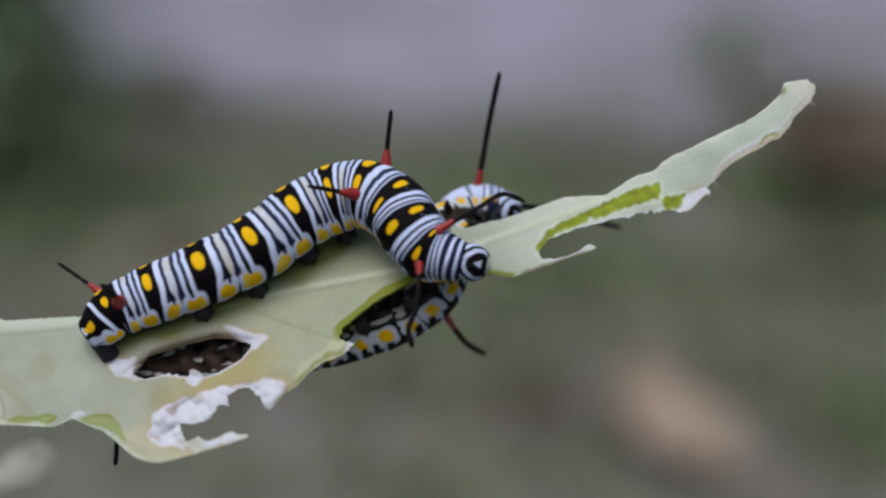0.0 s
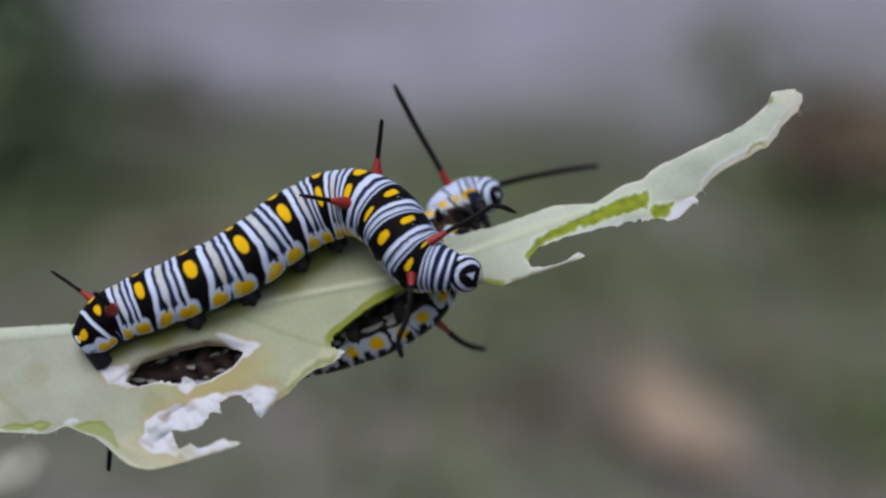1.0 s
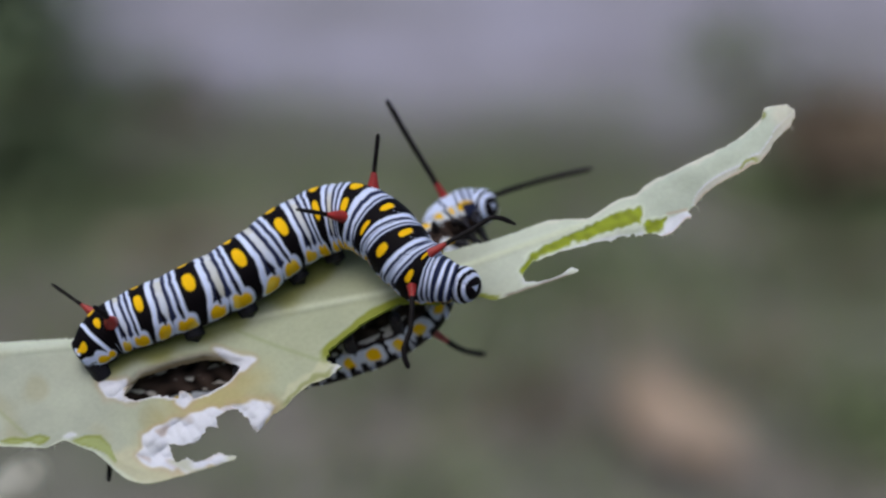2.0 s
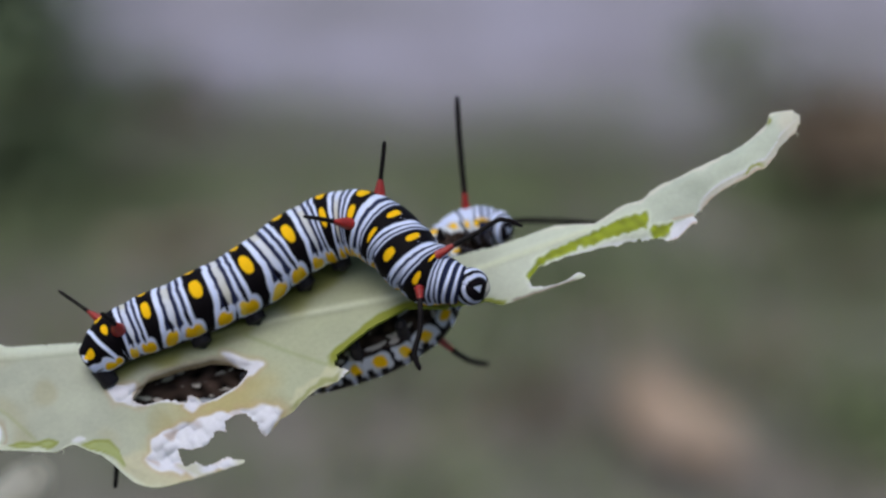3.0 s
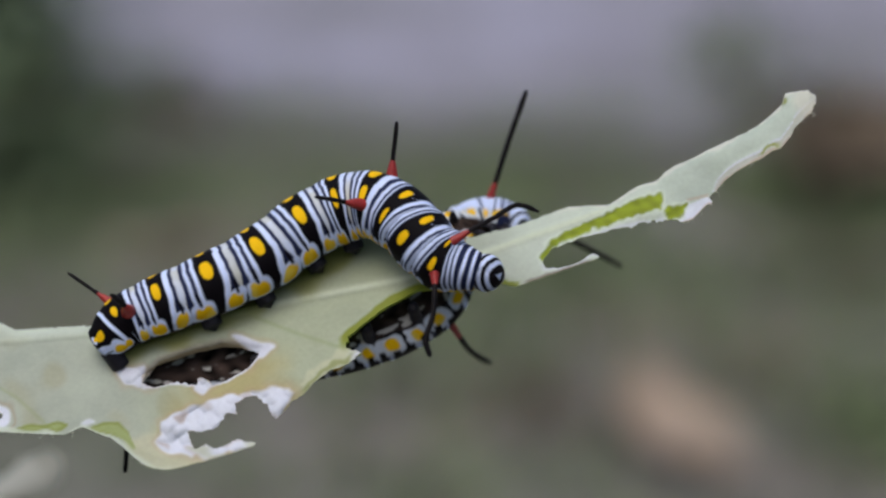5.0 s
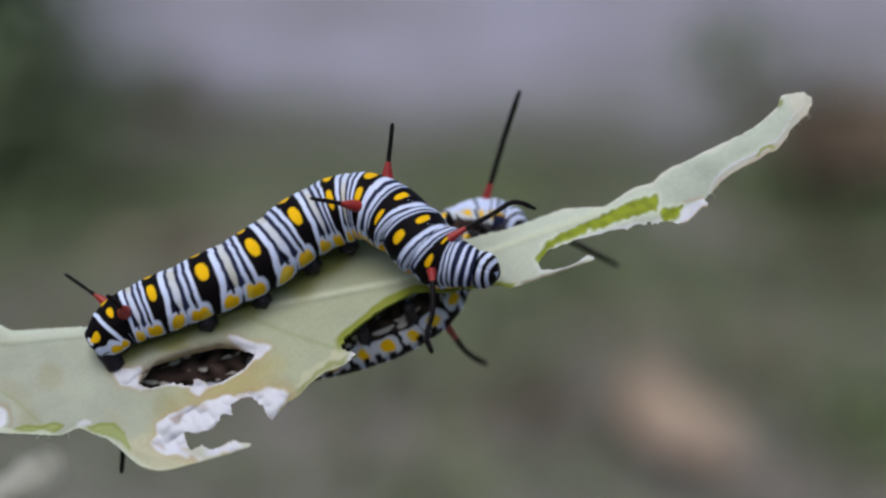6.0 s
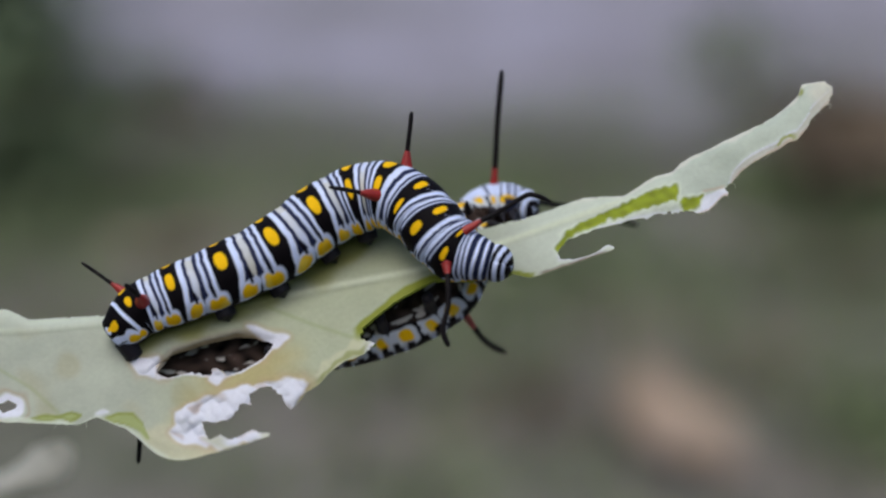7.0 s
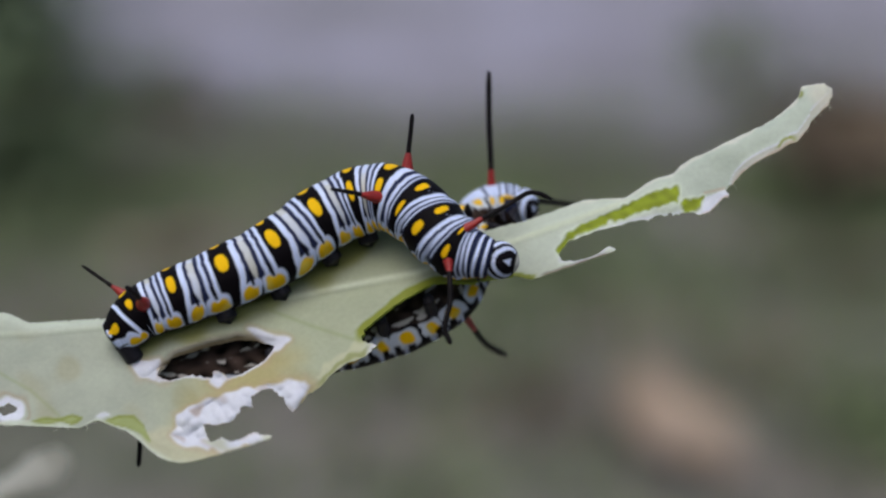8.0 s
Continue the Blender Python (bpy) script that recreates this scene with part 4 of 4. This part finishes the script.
# rings from tail to head: x, y, back, radius, way of the back
TOP_BODY = [
    (-28.21, -7.01, -0.6, 1.16, -0.1, 0.86, 0.5), (-26.96, -6.03, -0.5, 1.9, -0.1, 0.86, 0.5), (-25.58, -4.82, -0.3, 2.2, 0, 0.87, 0.49), (-22.77, -3.62, -0.1, 2.45, 0, 0.87, 0.49),
    (-18.84, -2.01, 0.1, 2.62, 0, 0.87, 0.49), (-14.87, -0.04, 0.8, 2.75, 0, 0.87, 0.49), (-11.38, 2.50, 1.5, 2.75, 0, 0.86, 0.5), (-8.39, 3.97, 1.6, 2.8, 0, 0.77, 0.64),
    (-5.85, 4.29, 0.9, 2.7, 0, 0.64, 0.77), (-3.62, 3.12, -0.5, 2.64, 0.1, 0.15, 0.98), (-2.54, 1.56, -1.7, 2.54, 0.04, 0.03, 1), (-1.0, -0.14, -2.5, 2.40, 0.08, 0.12, 0.98),
    (0.54, -0.7, -3, 1.76, 0.05, 0.14, 0.97), (1.88, -1.07, -3.2, 1.5, 0.03, 0.15, 0.97)]
LOW_BODY = [
    (-30.09, -10.67, 3, 1.34, 0, -0.35, -0.93), (-28.3, -10.45, 3, 1.96, 0, -0.35, -0.93), (-25.4, -10.13, 3, 2.23, 0, -0.35, -0.93), (-21.16, -9.38, 3.2, 2.32, 0, -0.35, -0.93),
    (-16.7, -8.62, 3.5, 2.37, 0, -0.35, -0.93), (-12.23, -7.72, 3.8, 2.37, 0, -0.42, -0.9), (-7.77, -6.74, 4.2, 2.37, 0, -0.5, -0.86), (-3.97, -5.4, 4.5, 2.37, 0.1, -0.5, -0.86),
    (-0.98, -3.39, 5.2, 2.32, 0.25, -0.38, -0.88), (0.36, -0.62, 6.6, 2.28, 0.6, -0.25, -0.77), (0.71, 1.74, 8.2, 2.23, 0.25, 0.3, -0.92), (2.23, 2.99, 8.8, 2.14, 0.06, 0.62, -0.78),
    (3.93, 3.21, 8.8, 1.96, 0.06, 0.75, -0.65), (4.73, 3.12, 8.8, 1.52, 0.06, 0.75, -0.65)]


def caterpillar(label, body, base, flank=1.0):
    root = tagged(new("caterpillar"), label, "caterpillar", "caterpillars on the leaf")
    at = np.array(place(*base))
    rings = {}
    for i in range(10):
        v, f, pig = ring_mesh(body, max(i - 0.5, 0.0) if i else 0.0, i + 0.5, flank)
        rings[i] = mesh_object("body_ring", v, f, [SKIN], root, at, pigment=pig)
    return root, at


def jointed(body, root, at, a, b, pivot, parent=None, name="body_ring", flank=1.0):
    """A body ring that turns about its own pivot; returns it with the pivot in metres."""
    v, f, pig = ring_mesh(body, a, b, flank)
    p = np.array(place(*pivot))
    ob = mesh_object(name, v, f, [SKIN], root if parent is None else parent[0], p, pigment=pig)
    ob.location = Vector(p - (at if parent is None else parent[1]))
    return ob, p


def upper_caterpillar():
    base = (-18.93, -5.31, 0.6)
    root, at = caterpillar("black, white and yellow banded caterpillar walking on top of the leaf", TOP_BODY, base)
    third, _ = jointed(TOP_BODY, root, at, 9.5, 10.5, (-3.6, 3.1, -0.6))
    chest, pc = jointed(TOP_BODY, root, at, 10.5, 11.5, (-2.1, 1.0, -1.9), name="chest_ring")
    neck, _ = jointed(TOP_BODY, root, at, 11.5, 12.6, (-0.4, 0.04, -2.6), (chest, pc), "neck_ring")
    for o in (chest, neck):
        o["label"] = "black band with two horns" if o is chest else "narrow black and white neck rings"
    ph = np.array(place(*(1.6, -0.9, -2.9)))
    v, f, pig = head_mesh(np.array(place(*(2.25, -1.05, -3.1))), 0.00150, (0.38, -0.10, 0.92), (-0.9, 0.18, 0.35))
    head = mesh_object("head", v, f, [SKIN], chest, ph, "shiny black head with white rings", pig)
    head.location = Vector(ph - pc)
    low_horn = horn(chest, pc, [(-1.88, -1.12, -4.4), (-1.92, -2.63, -5.0), (-2.14, -4.64, -5.4), (-2.72, -6.34, -5.6), (-2.41, -7.72, -5.7)], 0.42, 0.22, 0.17, True)
    horn(chest, pc, [(-0.54, 1.38, -3.9), (0.98, 2.28, -3.8), (2.95, 3.35, -3.6), (4.73, 4.33, -3.4), (6.43, 3.79, -3.2)], 0.42, 0.2, 0.24)
    horn(root, at, [(-6.6, 4.3, -1.2), (-7.9, 4.48, -2.1), (-9.2, 4.73, -2.7), (-10.66, 4.95, -3.2)], 0.66, 0.17, 0.42)
    horn(root, at, [(-4.55, 6.3, 0.7), (-4.42, 7.99, 0.5), (-4.25, 9.51, 0.3), (-4.1, 10.95, 0.1)], 0.60, 0.19, 0.32)
    horn(root, at, [(-26.52, -3.88, 0.4), (-27.5, -3.12, 0.6), (-28.97, -2.1, 0.8), (-30.42, -1.1, 1)], 0.58, 0.15, 0.47)
    horn(root, at, [(-25.55, -4.3, -1.9), (-25.66, -4.0, -3.0), (-26.1, -3.5, -3.9), (-26.98, -2.8, -4.3)], 0.74, 0.2, 0.56)
    for k in (3.72, 4.72, 5.72, 6.9):
        for sign in (-1, 1):
            p, w, tan = body_point(TOP_BODY, k, 150 * sign, 0.7)
            q, _, _ = body_point(TOP_BODY, k, 147 * sign, 1.24)
            stub(root, at, p, q, 0.00085, "proleg")
    for sign in (-1, 1):
        p, w, tan = body_point(TOP_BODY, 0.55, 138 * sign, 0.6)
        q, _, _ = body_point(TOP_BODY, 0.45, 150 * sign, 1.75)
        stub(root, at, p, q, 0.0008, "proleg")
    for k in (10.1, 11.0, 11.9):
        for sign in (-1, 1):
            p, w, tan = body_point(TOP_BODY, k, 150 * sign, 0.85)
            host, ha = (root, at) if k < 10.5 else (chest, pc)
            claw(host, ha, p, w, 0.0013)
    return root, Vector(at), third, chest, head, low_horn


def lower_caterpillar():
    base = (-12.68, -7.1, 2)
    root, at = caterpillar("black, white and yellow banded caterpillar clinging under the leaf", LOW_BODY, base, 0.85)
    third, _ = jointed(LOW_BODY, root, at, 9.5, 10.5, (0.62, 1.38, 8.2), flank=0.85)
    chest, pc = jointed(LOW_BODY, root, at, 10.5, 11.5, (0.98, 3.3, 8.6), name="chest_ring", flank=0.85)
    chest["label"] = "pale chest ring with two long horns"
    neck, _ = jointed(LOW_BODY, root, at, 11.5, 12.6, (2.95, 3.26, 8.8), (chest, pc), "neck_ring", 0.85)
    v, f, pig = head_mesh(np.array(place(*(4.87, 3.12, 8.5))), 0.00150, (0.70, -0.28, 0.62), (-0.55, 0.70, 0.45), True)
    mesh_object("head", v, f, [SKIN], chest, pc, "shiny black head with white rings", pig)
    tall = horn(chest, pc, [(2.55, 4.06, 8.6), (2.99, 6.29, 8.4), (3.66, 10.09, 8), (4.46, 13.9, 7.4)], 0.46, 0.24, 0.33, True)
    far = horn(chest, pc, [(5.4, 3.53, 9.6), (7.86, 3.17, 11.6), (10.98, 2.5, 13.8), (14.0, 1.68, 16)], 0.34, 0.24, 0.04, True)
    swing = horn(root, at, [(-0.09, -4.78, 4.8), (0.85, -6.21, 7.4), (1.88, -7.46, 10.2), (3.35, -8.3, 13)], 0.42, 0.24, 0.34, True)
    horn(root, at, [(-25.76, -12.68, 3.4), (-25.76, -14.46, 3.4), (-25.8, -15.8, 3.4), (-25.89, -17.05, 3.4)], 0.4, 0.2, 0.30)
    for k in (4.0, 5.0, 6.0, 7.0):
        for sign in (-1, 1):
            p, w, tan = body_point(LOW_BODY, k + 0.35, 148 * sign, 0.8)
            q, _, _ = body_point(LOW_BODY, k + 0.35, 166 * sign, 1.7)
            stub(root, at, p, q, 0.0005, "proleg")
    for k in (10.1, 10.9, 11.5, 12.0):
        for sign in (-1, 1):
            p, w, tan = body_point(LOW_BODY, k, 152 * sign, 0.85)
            host, ha = (root, at) if k < 10.5 else (chest, pc)
            claw(host, ha, p, w, 0.0019)
    return root, Vector(at), third, chest, tall, swing, far


PLANT, PLANT_BASE = plant()
UP_ROOT, UP_AT, UP_THIRD, UP_CHEST, UP_HEAD, UP_HORN = upper_caterpillar()
LOW_ROOT, LOW_AT, LOW_THIRD, LOW_CHEST, LOW_HORN, LOW_SIDE_HORN, LOW_FAR_HORN = lower_caterpillar()

# ---- what moves: seconds, mm right, up, towards the eye, and degrees of turn ----
SWAY = [
    (0.0, 0, 0, 0, 0, 0, 0), (0.5, 0.29, -0.12, -0.19, -0.24, -0.18, -0.03), (1.0, -0.77, -0.65, -1.29, 0.26, 0.18, 0),
    (1.5, -1.19, -1.18, -2.23, 0.39, -0.31, 0.06), (3.0, -0.59, -2.25, -3.21, 0.23, 0.03, 0.07),
    (3.5, -0.30, -2.37, -2.94, -0.15, 0.13, 0.03), (4.0, -0.09, -1.37, -2.04, -0.47, -0.31, 0.12),
    (4.5, 0.25, -0.78, -1.71, -0.24, -0.26, 0.11), (5.2, 0.48, -0.76, -1.75, -0.22, -0.4, 0.09),
    (5.8, 0.61, -0.75, -1.9, -0.16, -0.6, 0.05), (6.0, 0.06, -0.88, -1.99, -0.13, -0.69, 0.03),
    (6.5, 1.53, -0.24, -1.38, 0.46, -0.09, -0.02), (7.0, 1.59, -0.03, -1.38, 0.10, -0.48, -0.05),
    (7.5, 1.65, -0.10, -1.50, -0.07, -0.29, -0.03), (8.0, 1.68, -0.19, -1.36, -0.38, 0.10, 0.05)]
# the lower caterpillar's raised front: seconds, degrees of lean
LEAN = [(0.0, 0), (0.1, 3.5), (0.2, 9), (0.3, 23.6), (0.4, 33), (0.5, 26), (0.7, 35), (0.9, 32), (1.0, 42.5), (1.5, 40), (1.7, 45), (2.1, 44),
        (2.8, 27), (2.9, 21.5), (3.0, 16.6), (3.1, 12), (3.3, 5.3), (3.5, -1.3), (4.0, -5.7), (4.5, -7.7), (5.2, -8.5), (6.0, -7), (6.5, 1.5),
        (7.0, 7.5), (7.5, 11), (8.0, 13.2)]
SHIFT = [(0.0, 0), (0.5, -0.3), (1.0, -0.48), (1.5, -0.55), (2.2, -0.5), (2.8, -0.1), (3.0, 0.07), (3.5, 0.35), (4.0, 0.4), (6.0, 0.4), (6.5, 0), (7.0, -0.1), (8.0, -0.15)]
# the upper caterpillar's chest: seconds, mm right and up; and the turn of its head
CHEST = [(0.0, 0, 0), (0.5, 0.13, -0.33), (1.0, 0.14, -0.2), (1.5, 0.42, -0.19), (3.0, 0.54, 0.35), (3.5, 0.43, 0.32), (4.0, 0.42, -0.05),
         (4.5, 0.58, -0.17), (6.0, 0.93, 0.31), (6.5, 0.68, 0.12), (7.0, 0.54, 0.03), (7.5, 0.44, -0.01), (8.0, 0.53, 0.35)]
NOD = [(0.0, 0), (0.5, 0), (1.0, 4), (1.5, 8), (1.7, 20), (2.3, 30), (2.8, 34), (3.0, 4), (3.5, -4), (4.0, 8), (4.5, 16), (4.7, 22), (5.3, 34),
       (5.8, 40), (6.5, 48), (7.0, 50), (7.6, 48), (7.8, 40), (7.9, 22), (8.0, 4)]


DANGLE = [(0.0, 0), (0.5, -3), (1.0, -2), (1.5, 0), (3.0, 5), (3.5, 0), (4.0, 0), (4.5, 0), (6.0, 5), (6.5, 4), (7.0, 6), (7.5, 3.5), (8.0, 6)]
SWING = [(0.0, 0), (0.5, 10), (1.0, 12.5), (1.5, 17), (2.2, 19), (3.0, 15), (3.5, 6), (4.0, 2.5), (4.5, 0), (6.0, -1), (6.5, 0), (7.0, 1), (8.0, 2)]
DIP = [(0.0, 0), (0.5, 0), (1.0, 0), (1.5, 4), (2.2, 2), (3.0, 0), (3.5, -2.3), (4.0, -4.8), (4.5, -7.1), (5.2, -8.5), (6.0, -8.7), (6.5, -5), (7.0, -5), (7.5, -5), (8.0, -4)]


def motions():
    def swayed(base):
        return [(t, SHEET @ pose(x / 1000, y / 1000, z / 1000, a, b, c) @ Matrix.Translation(base)) for t, x, y, z, a, b, c in SWAY]
    walk(PLANT, swayed(PLANT_BASE))
    walk(UP_ROOT, swayed(UP_AT))
    walk(LOW_ROOT, swayed(LOW_AT))
    rest = {o: o.location.copy() for o in (UP_THIRD, UP_CHEST, UP_HEAD, LOW_THIRD, LOW_CHEST, LOW_HORN, UP_HORN, LOW_SIDE_HORN, LOW_FAR_HORN)}
    walk(LOW_CHEST, [(t, Matrix.Translation(rest[LOW_CHEST] + Vector((np.interp(t, *zip(*SHIFT)), 0.005 * a, 0)) / 1000) @ pose(0, 0, 0, 0, 0, a * 0.55))
                     for t, a in LEAN])
    walk(LOW_HORN, [(t, Matrix.Translation(rest[LOW_HORN]) @ pose(0, 0, 0, 0, 0, a * 0.38)) for t, a in LEAN])
    walk(LOW_THIRD, [(t, Matrix.Translation(rest[LOW_THIRD]) @ pose(0, 0, 0, 0, 0, a * 0.25)) for t, a in LEAN])
    walk(UP_CHEST, [(t, Matrix.Translation(rest[UP_CHEST] + Vector((x, y, 0)) / 1000)) for t, x, y in CHEST])
    walk(UP_THIRD, [(t, Matrix.Translation(rest[UP_THIRD] + Vector((x, y, 0)) / 2000)) for t, x, y in CHEST])
    walk(UP_HORN, [(t, Matrix.Translation(rest[UP_HORN]) @ pose(0, 0, 0, 0, 0, a)) for t, a in DANGLE])
    walk(LOW_SIDE_HORN, [(t, Matrix.Translation(rest[LOW_SIDE_HORN]) @ pose(0, 0, 0, 0, 0, a)) for t, a in SWING])
    walk(LOW_FAR_HORN, [(t, Matrix.Translation(rest[LOW_FAR_HORN]) @ pose(0, 0, 0, 0, 0, a)) for t, a in DIP])
    walk(UP_HEAD, [(t, Matrix.Translation(rest[UP_HEAD]) @ pose(0, 0, 0, 0.1 * a, a, -0.1 * a)) for t, a in NOD])


motions()
